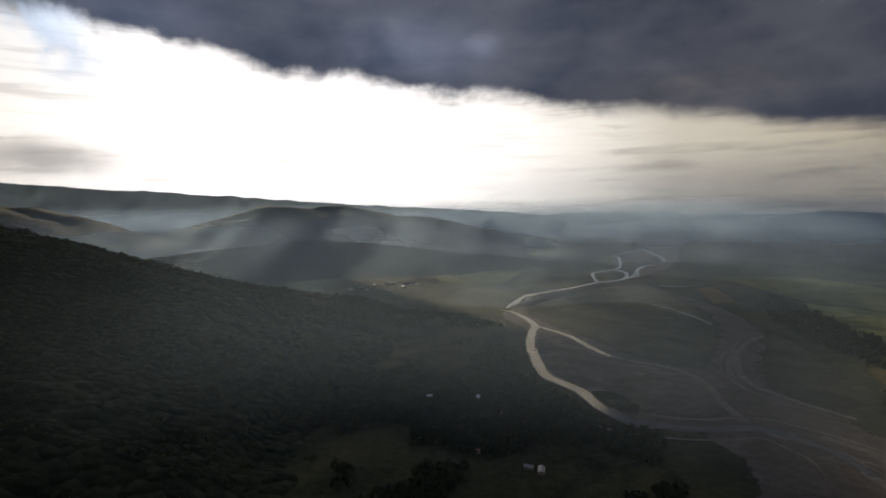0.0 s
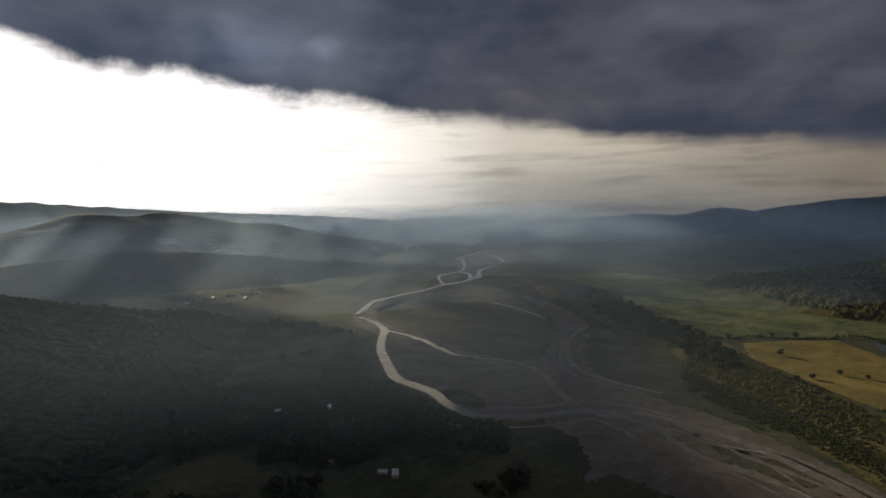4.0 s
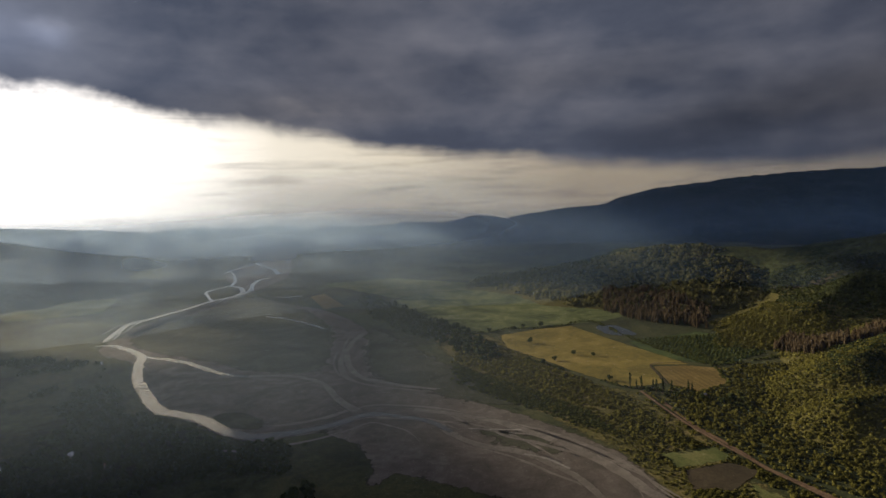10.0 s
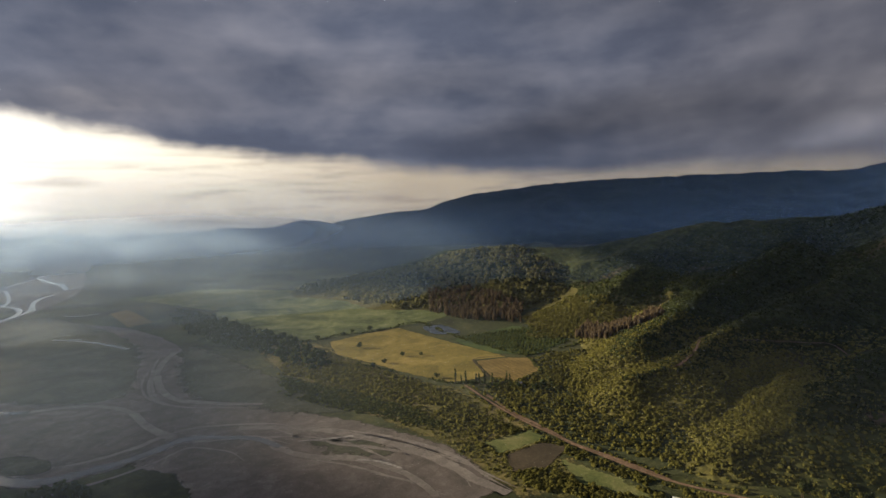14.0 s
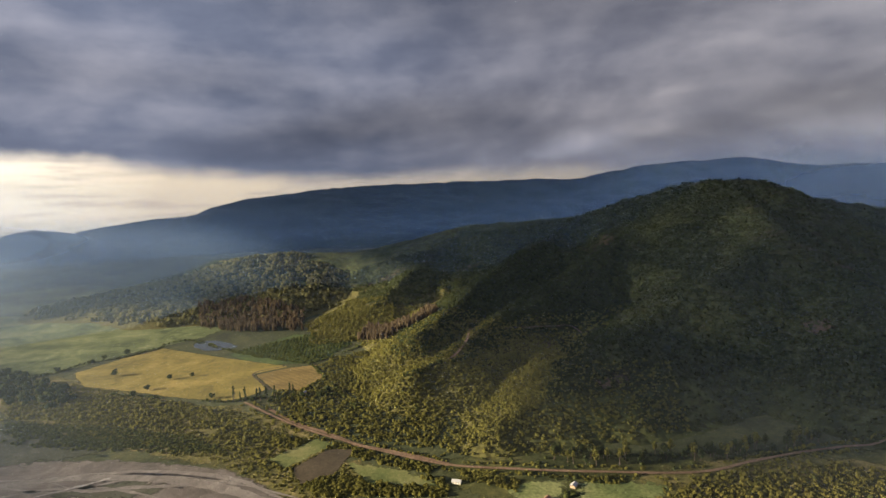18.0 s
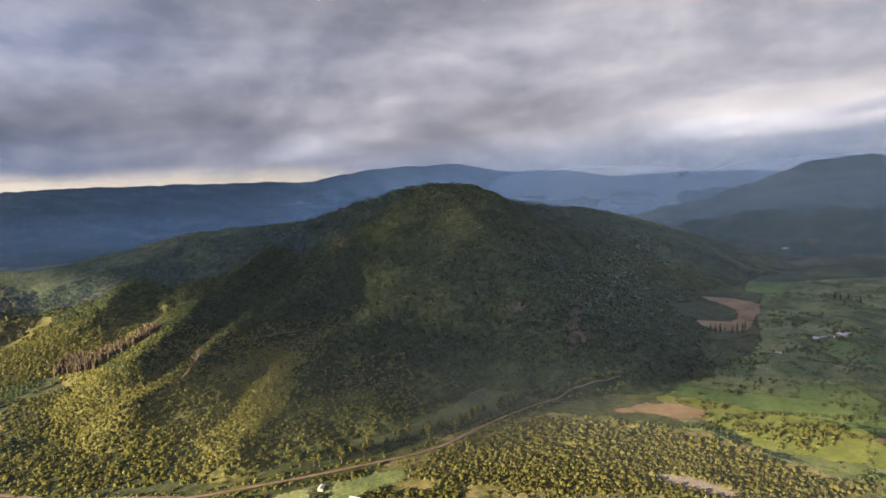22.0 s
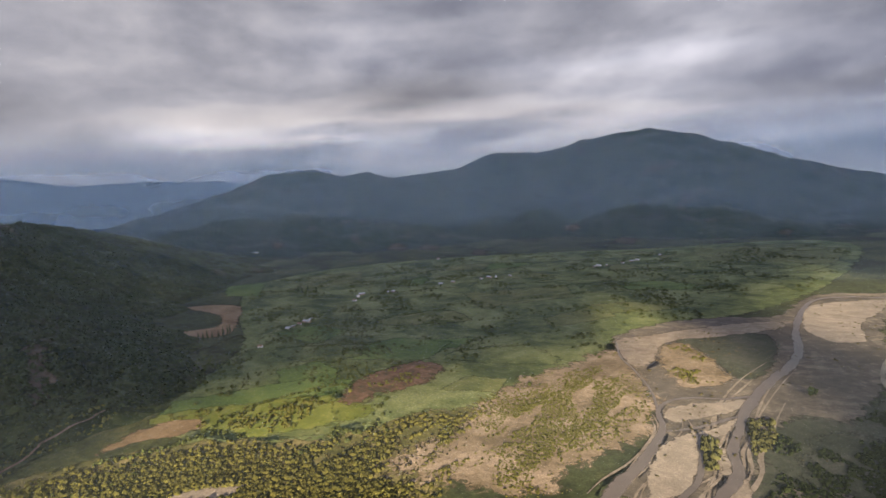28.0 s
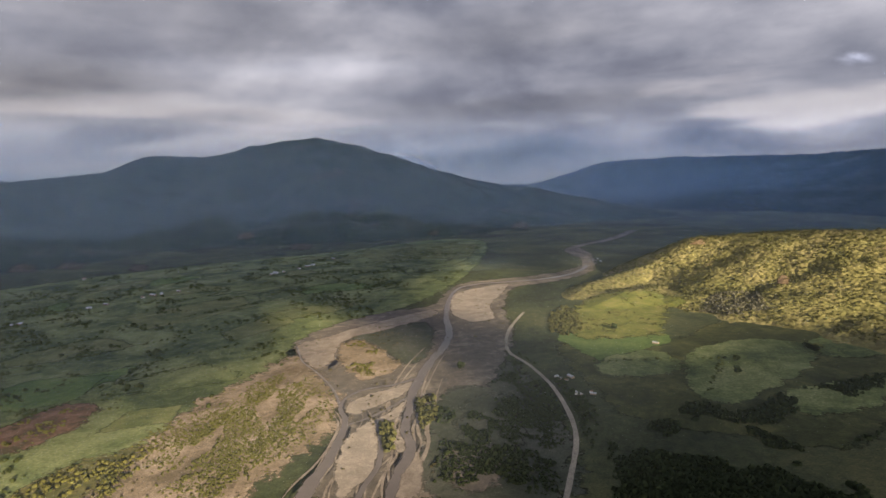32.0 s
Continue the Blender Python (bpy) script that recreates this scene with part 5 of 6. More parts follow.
# ---- haze: rings of thin mist about the origin stand in for the hazy air ----
def veil_material(name, r0, thick, top, aloft, sunward, behind):
    mat = bpy.data.materials.new(name)
    mat.use_nodes = True
    nt = mat.node_tree
    nt.nodes.clear()
    at = nt.nodes.new("ShaderNodeTexCoord").outputs["Object"]
    sp = nt.nodes.new("ShaderNodeSeparateXYZ")
    put(nt, sp.inputs[0], at)
    lump = grain(nt, stretch(nt, at, 1, 1, 2.5), 1 / 900.0, 4, 0.5)
    # how far round towards the sun's end of the valley: 1 there, -1 behind
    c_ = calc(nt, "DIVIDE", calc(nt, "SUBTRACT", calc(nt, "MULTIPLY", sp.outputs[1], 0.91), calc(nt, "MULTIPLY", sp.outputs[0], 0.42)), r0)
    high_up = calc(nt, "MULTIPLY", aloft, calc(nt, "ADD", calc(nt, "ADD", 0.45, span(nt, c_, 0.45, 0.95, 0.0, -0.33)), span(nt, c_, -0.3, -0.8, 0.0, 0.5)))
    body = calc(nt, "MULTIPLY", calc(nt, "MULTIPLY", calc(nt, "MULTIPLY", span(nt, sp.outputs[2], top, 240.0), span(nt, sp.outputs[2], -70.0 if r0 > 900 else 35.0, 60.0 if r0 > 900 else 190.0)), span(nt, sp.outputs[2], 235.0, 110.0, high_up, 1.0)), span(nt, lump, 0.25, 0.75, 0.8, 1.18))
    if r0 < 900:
        # extra density round the sunward end pales the ground, as glare would
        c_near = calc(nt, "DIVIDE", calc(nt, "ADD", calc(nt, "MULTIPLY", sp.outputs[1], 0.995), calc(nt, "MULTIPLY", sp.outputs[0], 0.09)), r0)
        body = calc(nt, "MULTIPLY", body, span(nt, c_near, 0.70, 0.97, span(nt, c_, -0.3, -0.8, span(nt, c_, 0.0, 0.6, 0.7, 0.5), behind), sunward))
        body = calc(nt, "MULTIPLY", body, span(nt, calc(nt, "DIVIDE", calc(nt, "ADD", sp.outputs[0], calc(nt, "MULTIPLY", calc(nt, "MINIMUM", sp.outputs[1], 0.0), 0.5)), r0), -1.0, 0.0, 0.3, 1.0))      # thinned to the west, which keeps the shaded ground there dark
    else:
        body = calc(nt, "MULTIPLY", body, span(nt, c_, -0.1, 0.9, span(nt, c_, -0.3, -0.8, 0.8, behind), sunward))     # denser towards the sun, standing in for the glare there
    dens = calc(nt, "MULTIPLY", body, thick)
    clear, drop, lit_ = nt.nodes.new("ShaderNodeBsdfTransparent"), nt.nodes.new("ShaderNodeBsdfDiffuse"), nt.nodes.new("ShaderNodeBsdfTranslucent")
    tint = blend(nt, span(nt, c_, -0.2, 0.7), blend(nt, span(nt, c_, -0.45, -0.85), (0.27, 0.50, 0.98), (0.36, 0.54, 0.86)), (0.50, 0.69, 1.0))      # whiter towards the sun: its scattered light put into the tint
    if r0 < 900:      # the near veil has a greyer tint away from that end
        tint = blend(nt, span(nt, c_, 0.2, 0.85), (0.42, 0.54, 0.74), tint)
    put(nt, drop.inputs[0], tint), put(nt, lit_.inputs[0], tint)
    half, m = nt.nodes.new("ShaderNodeMixShader"), nt.nodes.new("ShaderNodeMixShader")
    half.inputs[0].default_value = 0.5
    nt.links.new(drop.outputs[0], half.inputs[1]), nt.links.new(lit_.outputs[0], half.inputs[2])
    put(nt, m.inputs[0], dens)
    nt.links.new(clear.outputs[0], m.inputs[1]), nt.links.new(half.outputs[0], m.inputs[2])
    nt.links.new(m.outputs[0], nt.nodes.new("ShaderNodeOutputMaterial").inputs[0])
    return mat


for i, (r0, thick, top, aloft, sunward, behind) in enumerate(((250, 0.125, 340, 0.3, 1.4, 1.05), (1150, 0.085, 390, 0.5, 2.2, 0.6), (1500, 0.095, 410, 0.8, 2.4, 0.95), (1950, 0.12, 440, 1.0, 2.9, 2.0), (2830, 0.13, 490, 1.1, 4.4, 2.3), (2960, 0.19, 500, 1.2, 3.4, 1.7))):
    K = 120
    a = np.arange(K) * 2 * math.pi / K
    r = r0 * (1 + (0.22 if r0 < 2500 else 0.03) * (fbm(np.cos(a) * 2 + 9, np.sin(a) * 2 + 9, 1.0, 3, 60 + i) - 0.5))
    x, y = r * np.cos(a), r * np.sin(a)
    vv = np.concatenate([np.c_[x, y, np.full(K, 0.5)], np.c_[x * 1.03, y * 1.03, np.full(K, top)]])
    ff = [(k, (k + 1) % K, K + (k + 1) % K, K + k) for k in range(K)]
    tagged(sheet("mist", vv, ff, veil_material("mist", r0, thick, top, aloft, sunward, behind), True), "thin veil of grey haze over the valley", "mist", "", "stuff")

# ---- planting ----
rng = np.random.default_rng(7)


def leaf_cluster(n, flat=0.75, leaf=0.5, seed=0):
    """A crown of n ragged leaf sprays about a unit radius, standing on z = 0: points and quads."""
    r = np.random.default_rng(seed)
    pts, quads = [], []
    for i in range(n):
        d = r.normal(size=3)
        d /= np.linalg.norm(d)
        d[2] = abs(d[2]) * 0.9 + 0.05 if r.random() < 0.8 else d[2] * 0.4
        c = d * r.uniform(0.55, 0.95) * np.array([1, 1, flat * 1.2]) + np.array([0, 0, flat * 0.75])
        nrm = d + r.normal(size=3) * 0.35
        nrm /= np.linalg.norm(nrm)
        t = np.cross(nrm, r.normal(size=3))
        t /= np.linalg.norm(t)
        b = np.cross(nrm, t)
        s1, s2 = leaf * r.uniform(0.7, 1.3), leaf * r.uniform(0.6, 1.1)
        o = len(pts)
        pts += [c - t * s1 - b * s2 * 0.7, c + t * s1 * 0.8 - b * s2, c + t * s1 + b * s2 * 0.8, c - t * s1 * 0.7 + b * s2]
        quads.append((o, o + 1, o + 2, o + 3))
    return np.array(pts), np.array(quads)


def scatter(name, x, y, z, size, high, mat, label, category, sprays=13, parent=None, flat=0.75, slope=None):
    """Many bushes or far trees in one mesh: nobody could count them."""
    n = len(x)
    kinds = [leaf_cluster(sprays, flat, 0.55, 100 + k) for k in range(4)]
    pick = rng.integers(0, 4, n)
    vs, fs, ns, o = [], [], [], 0
    for k, (p, q) in enumerate(kinds):
        i = np.where(pick == k)[0]
        if not len(i):
            continue
        a = rng.uniform(0, 2 * math.pi, len(i))
        c, s = np.cos(a)[:, None], np.sin(a)[:, None]
        px = (p[:, 0] * c - p[:, 1] * s) * size[i][:, None] + x[i][:, None]
        py = (p[:, 0] * s + p[:, 1] * c) * size[i][:, None] + y[i][:, None]
        pz = p[:, 2] * high[i][:, None] + z[i][:, None] - 0.15 * high[i][:, None]
        vs.append(np.stack([px, py, pz], 2).reshape(-1, 3))
        fs.append((q[None] + (np.arange(len(i)) * len(p))[:, None, None]).reshape(-1, 4) + o)
        if slope is not None:
            out = np.stack([p[:, 0] * c - p[:, 1] * s, p[:, 0] * s + p[:, 1] * c, np.broadcast_to(p[:, 2] - flat * 0.6, px.shape)], 2)
            nn = out / (np.linalg.norm(out, axis=2, keepdims=True) + 1e-6) * 0.75 + slope[i][:, None, :]
            ns.append((nn / np.linalg.norm(nn, axis=2, keepdims=True)).reshape(-1, 3))
        o += len(i) * len(p)
    ob = sheet(name, np.concatenate(vs), np.concatenate(fs), mat)
    if slope is not None:      # crowns close to a canopy take the light as the slope under them does
        ob.data.normals_split_custom_set_from_vertices(np.concatenate(ns).tolist())
    tagged(ob, label, "" if parent else category, "", "stuff")
    if parent:
        ob.parent = parent
    return ob


CLEARINGS = [TANK_POND, LAWN_FIELD, LAWN_FIELD_B, YELLOW_FIELD, STUBBLE_FIELD, POND, HOUSE_LAWN, HOUSE_LAWN_B, BROWN_STRIP, BRIGHT_STRIP, RED_BANK, SAND_STREAK]
STREAM_WAY = math.atan2(SAND_BAR[0][1] - SAND_FLAT[0][1], SAND_BAR[0][0] - SAND_FLAT[0][0])
ROADS = [smooth_line(r_, False, 6.0)[:, :2] for r_ in (HILL_ROAD, VILLAGE_ROAD, BANK_TRACK)]


def sown(poly, count, clump=0.0, size=60.0, seed=1, fade=0.0, along=None):
    """Points strewn over an area; clump > 0 gathers them into thickets."""
    p = np.array(poly, float)
    x = rng.uniform(p[:, 0].min(), p[:, 0].max(), count * 6)
    y = rng.uniform(p[:, 1].min(), p[:, 1].max(), count * 6)
    ok = inside(x, y, [tuple(v[:2]) for v in poly])
    if clump:
        u, v = x, y
        if along is not None:      # drawn out along the stream
            u, v = (x * math.cos(along) + y * math.sin(along)) * 0.28, y * math.cos(along) - x * math.sin(along)
        ok &= fbm(u, v, size, 4, seed) > clump
    if fade:
        i = np.where(ok)[0]
        ok[i] = off_rim(x[i], y[i], p[:, :2]) > fade * rng.random(len(i))
    for hole in CLEARINGS:
        if hole is not poly:
            ok &= ~inside(x, y, [tuple(v[:2]) for v in hole])
    for road in ROADS:
        near = np.zeros(len(x), bool)
        for rx, ry in road:
            near |= (x - rx) ** 2 + (y - ry) ** 2 < 30
        ok &= ~near
    i = np.where(ok)[0][:count]
    return x[i], y[i]


def bushes(name, poly, count, lo, hi, tall, mat, label, category, clump=0.0, size=60.0, seed=1, sprays=13, parent=None, fade=18.0, along=None):
    x, y = sown(poly, count, clump, size, seed, fade, along)
    s = rng.uniform(lo, hi, len(x)) * rng.uniform(0.7, 1.25, len(x))
    return scatter(name, x, y, terrain(x, y), s, s * tall * rng.uniform(0.8, 1.25, len(x)), mat, label, category, sprays, parent, slope=np.tile((0.0, 0.0, 0.8), (len(x), 1)))


L_OLIVE = leafage("olive_leaves", (0.090, 0.098, 0.024), (0.200, 0.185, 0.050))
L_BRIGHT = leafage("bright_leaves", (0.085, 0.094, 0.024), (0.215, 0.190, 0.055))
L_HEDGE = leafage("hedge_leaves", (0.052, 0.068, 0.022), (0.108, 0.122, 0.040))
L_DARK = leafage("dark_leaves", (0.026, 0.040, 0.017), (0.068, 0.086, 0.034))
L_WOOD = leafage("wood_leaves", (0.033, 0.045, 0.017), (0.060, 0.072, 0.026))
L_PINE = leafage("pine_needles", (0.058, 0.050, 0.032), (0.140, 0.105, 0.068))
L_GREY = leafage("dry_scrub_leaves", (0.062, 0.058, 0.028), (0.145, 0.122, 0.060))
BARK = plain("bark", (0.11, 0.085, 0.065), 0.9, size=0.4)
# leaf tone raised for sunny slopes: part of the sunlight is in the colour
L_SUNNY = leafage("sunlit_leaves", (0.080, 0.090, 0.032), (0.195, 0.182, 0.076))
L_PALE = leafage("pale_leaves", (0.13, 0.125, 0.085), (0.21, 0.20, 0.145))
by_name = {o.name: o for o in scene.objects}

bushes("bank_scrub", BANK_SCRUB, 5500, 0.5, 1.3, 0.75, L_OLIVE, "olive green scrub on the river terrace", "scrub", 0.36, 70, 3)
bushes("foot_scrub", FOOT_SCRUB, 9000, 0.8, 1.9, 0.9, L_OLIVE, "sunlit olive scrub on the hill foot", "scrub", 0.30, 60, 5)
bushes("thicket", NEAR_SCRUB, 12000, 0.45, 1.9, 0.95, L_BRIGHT, "yellow-green thicket of low trees", "scrub", 0.41, 26, 8, fade=60, along=STREAM_WAY)
bushes("dry_thicket", NEAR_SCRUB, 2600, 0.4, 1.1, 1.0, L_GREY, "dry brownish bushes among the thicket", "scrub", 0.40, 24, 48, fade=40, along=STREAM_WAY)
bushes("plain_scrub", PLAIN_SCRUB, 4200, 0.35, 0.95, 0.8, L_OLIVE, "sparse dry scrub on sandy ground", "scrub", 0.50, 22, 9, fade=50, along=STREAM_WAY)
bushes("plain_scrub", EAST_PLAIN, 4200, 0.35, 0.95, 0.8, L_OLIVE, "sparse dry scrub on the flood plain", "scrub", 0.53, 22, 19, fade=40, along=STREAM_WAY)
bushes("stony_scrub", STONY_SCRUB, 2600, 0.5, 1.2, 0.9, L_DARK, "dark scrub on stony ground by the road", "scrub", 0.52, 45, 29)
bushes("gravel_scrub", EAST_BED, 900, 0.5, 1.3, 0.8, L_GREY, "thin dry scrub on the gravel bed", "scrub", 0.60, 30, 39)
bushes("island_scrub", SCRUB_ISLE, 900, 0.5, 1.3, 1.0, L_OLIVE, "low scrub on the gravel island", "scrub", 0.47, 30, 4, fade=40)
bushes("bank_trees", TERRACE_BANK, 1100, 0.9, 2.2, 0.9, L_OLIVE, "dense bushes on the steep river bank below the golden field", "scrub", 0.30, 40, 73, fade=4)
bushes("low_bank_scrub", LOW_BANK, 2600, 0.6, 1.5, 0.8, L_HEDGE, "low dull scrub at the foot of the bank", "scrub", 0.36, 40, 74, fade=8)
bushes("dark_grove", DARK_GROVE, 600, 0.8, 1.8, 1.0, L_OLIVE, "olive grove between river and ploughed plot", "trees", 0.3, 30, 75, fade=4)
for isle in (BUSH_ISLE, BUSH_ISLE_B):
    bushes("island_bushes", isle, 160, 0.9, 2.2, 1.1, L_SUNNY, "tight clump of bushes between river arms", "scrub", 0, fade=2)
bushes("river_trees", RIVER_TREES, 700, 2.0, 4.5, 1.2, L_DARK, "dark trees along the river bank", "trees", 0.40, 90, 6)
bushes("hedges", EAST_PASTURE, 4600, 0.8, 2.6, 0.9, L_HEDGE, "dark hedges and tree groups between green fields", "hedges", 0.58, 42, 12)
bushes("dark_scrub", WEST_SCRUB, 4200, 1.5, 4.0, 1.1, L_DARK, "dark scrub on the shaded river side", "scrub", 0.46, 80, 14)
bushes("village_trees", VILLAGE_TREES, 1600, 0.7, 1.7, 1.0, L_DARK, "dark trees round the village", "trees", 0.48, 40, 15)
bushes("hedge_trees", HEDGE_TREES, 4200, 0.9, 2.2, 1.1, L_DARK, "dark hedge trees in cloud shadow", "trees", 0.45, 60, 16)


def hedge(line, gap_m, lo, hi, tall, mat, label):
    """A row of bushes along a line, with gaps."""
    p_ = smooth_line(line, False, gap_m)[:, :2]
    p_ = p_[fbm(p_[:, 0], p_[:, 1], 18, 3, 77) > 0.36]
    x, y = p_[:, 0] + rng.normal(size=len(p_)) * 1.2, p_[:, 1] + rng.normal(size=len(p_)) * 1.2
    s_ = rng.uniform(lo, hi, len(x))
    scatter("hedgerow", x, y, terrain(x, y), s_, s_ * tall * rng.uniform(0.7, 1.4, len(x)), mat, label, "hedge", 12)


bushes("roadside_scrub", ROADSIDE, 2600, 0.6, 1.7, 0.95, L_OLIVE, "golden-green scrub below the dirt road", "scrub", 0.44, 30, 83, fade=4)
for shift in (-7.0, 7.5):
    hedge([(x + shift, y) for x, y, _ in HILL_ROAD], 2.4, 0.7, 1.7, 1.0, L_OLIVE, "broken row of bushes along the dirt road")
for line in HEDGE_LINES:
    hedge(line, 2.0, 0.8, 2.0, 1.1, L_HEDGE, "uneven hedge along the edge of a field")


def on_hill(name, parent, x0, x1, y0, y1, count, lo, hi, tall, mat, label, zmin=3.0, clump=0.0, size=90.0, seed=1, reach=1300.0, sprays=11, zmax=999.0, bare=None):
    x, y = rng.uniform(x0, x1, count * 4), rng.uniform(y0, y1, count * 4)
    lines = HILLS[[h for h, _ in enumerate(HILL_NAMES) if HILL_NAMES[h] == parent][0]][0]
    z = ridge_height(x, y, *lines)
    ok = (z > zmin + 12 * fbm(x, y, 40, 3, 61) - 6) & (z < zmax + 16 * fbm(x, y, 50, 3, 62) - 8) & (np.hypot(x, y) < reach)
    if bare:
        ok &= ~inside(x, y, bare)
    for line in (HILL_TRACK, RIDGE_TRACK):
        for tx, ty in smooth_line(line, False, 4.0)[:, :2]:
            ok &= (x - tx) ** 2 + (y - ty) ** 2 > 34
    if clump:
        ok &= fbm(x, y, size, 4, seed) > clump
    i = np.where(ok)[0][:count]
    x, y, z = x[i], y[i], z[i]
    s = rng.uniform(lo, hi, len(x))
    gx = (ridge_height(x + 4, y, *lines) - ridge_height(x - 4, y, *lines)) / 8
    gy = (ridge_height(x, y + 4, *lines) - ridge_height(x, y - 4, *lines)) / 8
    up_ = np.stack([-gx * 1.3, -gy * 1.3, np.ones(len(x))], 1)
    up_ /= np.linalg.norm(up_, axis=1)[:, None]
    return scatter(name, x, y, z, s, s * tall * rng.uniform(0.8, 1.3, len(x)), mat, label, "woods", sprays, by_name[parent], 0.75, up_)


HILL_NAMES = ["far_plateau", "far_low_hills", "wooded_ridge", "wooded_spur", "mountain_range", "far_mountains", "side_mountain", "cloud_capped_mountain", "wooded_knoll", "forest_hill", "sunlit_hill", "shaded_slope", "outer_hills"]
on_hill("woods", "forest_hill", 380, 1250, -900, 520, 30000, 1.2, 2.6, 0.9, L_WOOD, "dense woods on spurs and gullies", 22.0, sprays=10)
on_hill("woods", "forest_hill", 380, 1250, -900, -60, 6000, 1.1, 2.4, 0.9, L_WOOD, "woods down to the road", 1.0, sprays=10, zmax=34.0)
on_hill("foot_brush", "forest_hill", 330, 1000, -100, 480, 9000, 0.8, 1.9, 0.9, L_OLIVE, "olive brush on the lower slopes", 1.0, reach=1000, sprays=10, zmax=34.0)
on_hill("woods", "wooded_knoll", 700, 1500, 350, 1300, 4200, 2.6, 5.2, 1.1, L_SUNNY, "woods on the knoll", reach=1700)
on_hill("brush", "sunlit_hill", -1250, -180, -1150, -350, 18000, 0.8, 1.9, 0.75, L_SUNNY, "yellow-green brush in the sun", 1.0, 0.30, 40, 22, 1500, bare=LIT_LOBE)
bushes("lobe_scrub", LIT_LOBE, 500, 0.6, 1.6, 0.8, L_SUNNY, "single bushes on the bright hill meadow", "scrub", 0.52, 20, 71, fade=0)
bushes("lobe_grove", LOBE_GROVE, 420, 0.9, 2.0, 1.1, L_SUNNY, "grove at the toe of the sunlit hill", "trees", 0, 20, 84, fade=4)
bushes("pale_scrub", PALE_SCRUB, 700, 0.9, 1.9, 0.9, L_PALE, "grey-white dry brush at the hill foot", "scrub", 0, 20, 72, fade=6)
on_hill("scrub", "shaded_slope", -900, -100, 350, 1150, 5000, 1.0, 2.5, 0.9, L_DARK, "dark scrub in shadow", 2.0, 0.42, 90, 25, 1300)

bushes("road_scrub", ROAD_PASTURE, 1200, 0.7, 1.8, 1.0, L_HEDGE, "dark bushes and small trees by the dirt road", "scrub", 0.54, 40, 35)
bushes("bank_scrub", RED_BANK, 70, 0.8, 1.8, 0.9, L_OLIVE, "bushes on the red earth bank", "scrub", 0.45, 20, 31)
bushes("grass_scrub", BRIGHT_STRIP, 260, 0.8, 2.0, 1.0, L_OLIVE, "single bushes on bright grass", "scrub", 0.5, 30, 33)

bushes("hollow_scrub", HOLLOW, 2600, 1.0, 2.4, 1.0, L_OLIVE, "scrub in the hollow between the knoll and the hill", "scrub", 0.32, 50, 81, fade=0)

# conifer plantation and orchard rows
for poly, count, tall, mat, lab in ((PINE_STAND, 650, 4.2, L_PINE, "brown-green pine plantation at the foot of the knoll"), (PINE_STAND_B, 380, 4.2, L_PINE, "brown-green pine stand beside the row crop")):
    x, y = sown(poly, count)
    s = rng.uniform(1.6, 2.4, len(x))
    scatter("pine_plantation", x, y, terrain(x, y), s, s * tall, mat, lab, "plantation", 12)
p = np.array(ORCHARD, float)
c0 = p.mean(0)
ax = (p[1] - p[0]) / np.linalg.norm(p[1] - p[0])
ay = np.array([-ax[1], ax[0]])
gu, gv = np.meshgrid(np.arange(-200, 200, 6.0), np.arange(-200, 200, 8.0))
ox, oy = c0[0] + ax[0] * gu + ay[0] * gv, c0[1] + ax[1] * gu + ay[1] * gv
ok = inside(ox, oy, [tuple(v) for v in p])
ox, oy = ox[ok] + rng.normal(size=ok.sum()) * 0.5, oy[ok] + rng.normal(size=ok.sum()) * 0.5
s = rng.uniform(1.6, 2.3, len(ox))
scatter("orchard", ox, oy, terrain(ox, oy), s, s * 1.1, L_HEDGE, "dark green orchard planted in straight rows", "orchard", 11)



def parcels(poly, turn, cw, ch, mats, fill, group, seed):
    """Fields laid side by side over an area, with uneven corners; hedges grow along some of their edges."""
    r = random.Random(seed)
    c, s = math.cos(turn), math.sin(turn)
    pts = np.array(poly, float)
    mx, my = pts.mean(0)
    corner = {}

    def at(i, j):
        if (i, j) not in corner:
            u, v = (i + r.uniform(-0.38, 0.38)) * cw, (j + r.uniform(-0.38, 0.38)) * ch
            corner[i, j] = (mx + u * c - v * s, my + u * s + v * c)
        return corner[i, j]

    ring = [tuple(v) for v in pts]
    hx, hy = [], []
    for i in range(-16, 16):
        for j in range(-16, 16):
            quad = [at(i, j), at(i + 1, j), at(i + 1, j + 1), at(i, j + 1)]
            q = np.array(quad)
            if not inside(q[:, 0], q[:, 1], ring).all() or terrain(q[:, 0], q[:, 1]).max() > 0.5:
                continue
            if r.random() < fill:
                m, tint = r.choice(mats)
                mid_ = q.mean(0)
                small = [tuple(mid_ + (p_ - mid_) * 0.86) for p_ in q]
                tagged(patch("field", small, m, 0.10 + 0.01 * r.random(), tint, "field", soft=True, ragged=13, cells_=420), "", "", group)
            for a_, b_ in ((quad[0], quad[1]), (quad[1], quad[2])):
                if r.random() < 0.24:
                    n_ = int(math.hypot(b_[0] - a_[0], b_[1] - a_[1]) / 3.2)
                    for k in range(n_):
                        if r.random() < 0.62:
                            f = k / n_
                            hx.append(a_[0] + (b_[0] - a_[0]) * f + r.gauss(0, 1.6))
                            hy.append(a_[1] + (b_[1] - a_[1]) * f + r.gauss(0, 1.6))
    hx, hy = np.array(hx), np.array(hy)
    sz = rng.uniform(0.8, 1.9, len(hx))
    scatter("hedgerow", hx, hy, terrain(hx, hy), sz, sz * 0.8, L_HEDGE, "dark hedgerows along the field edges", "hedges", 10)


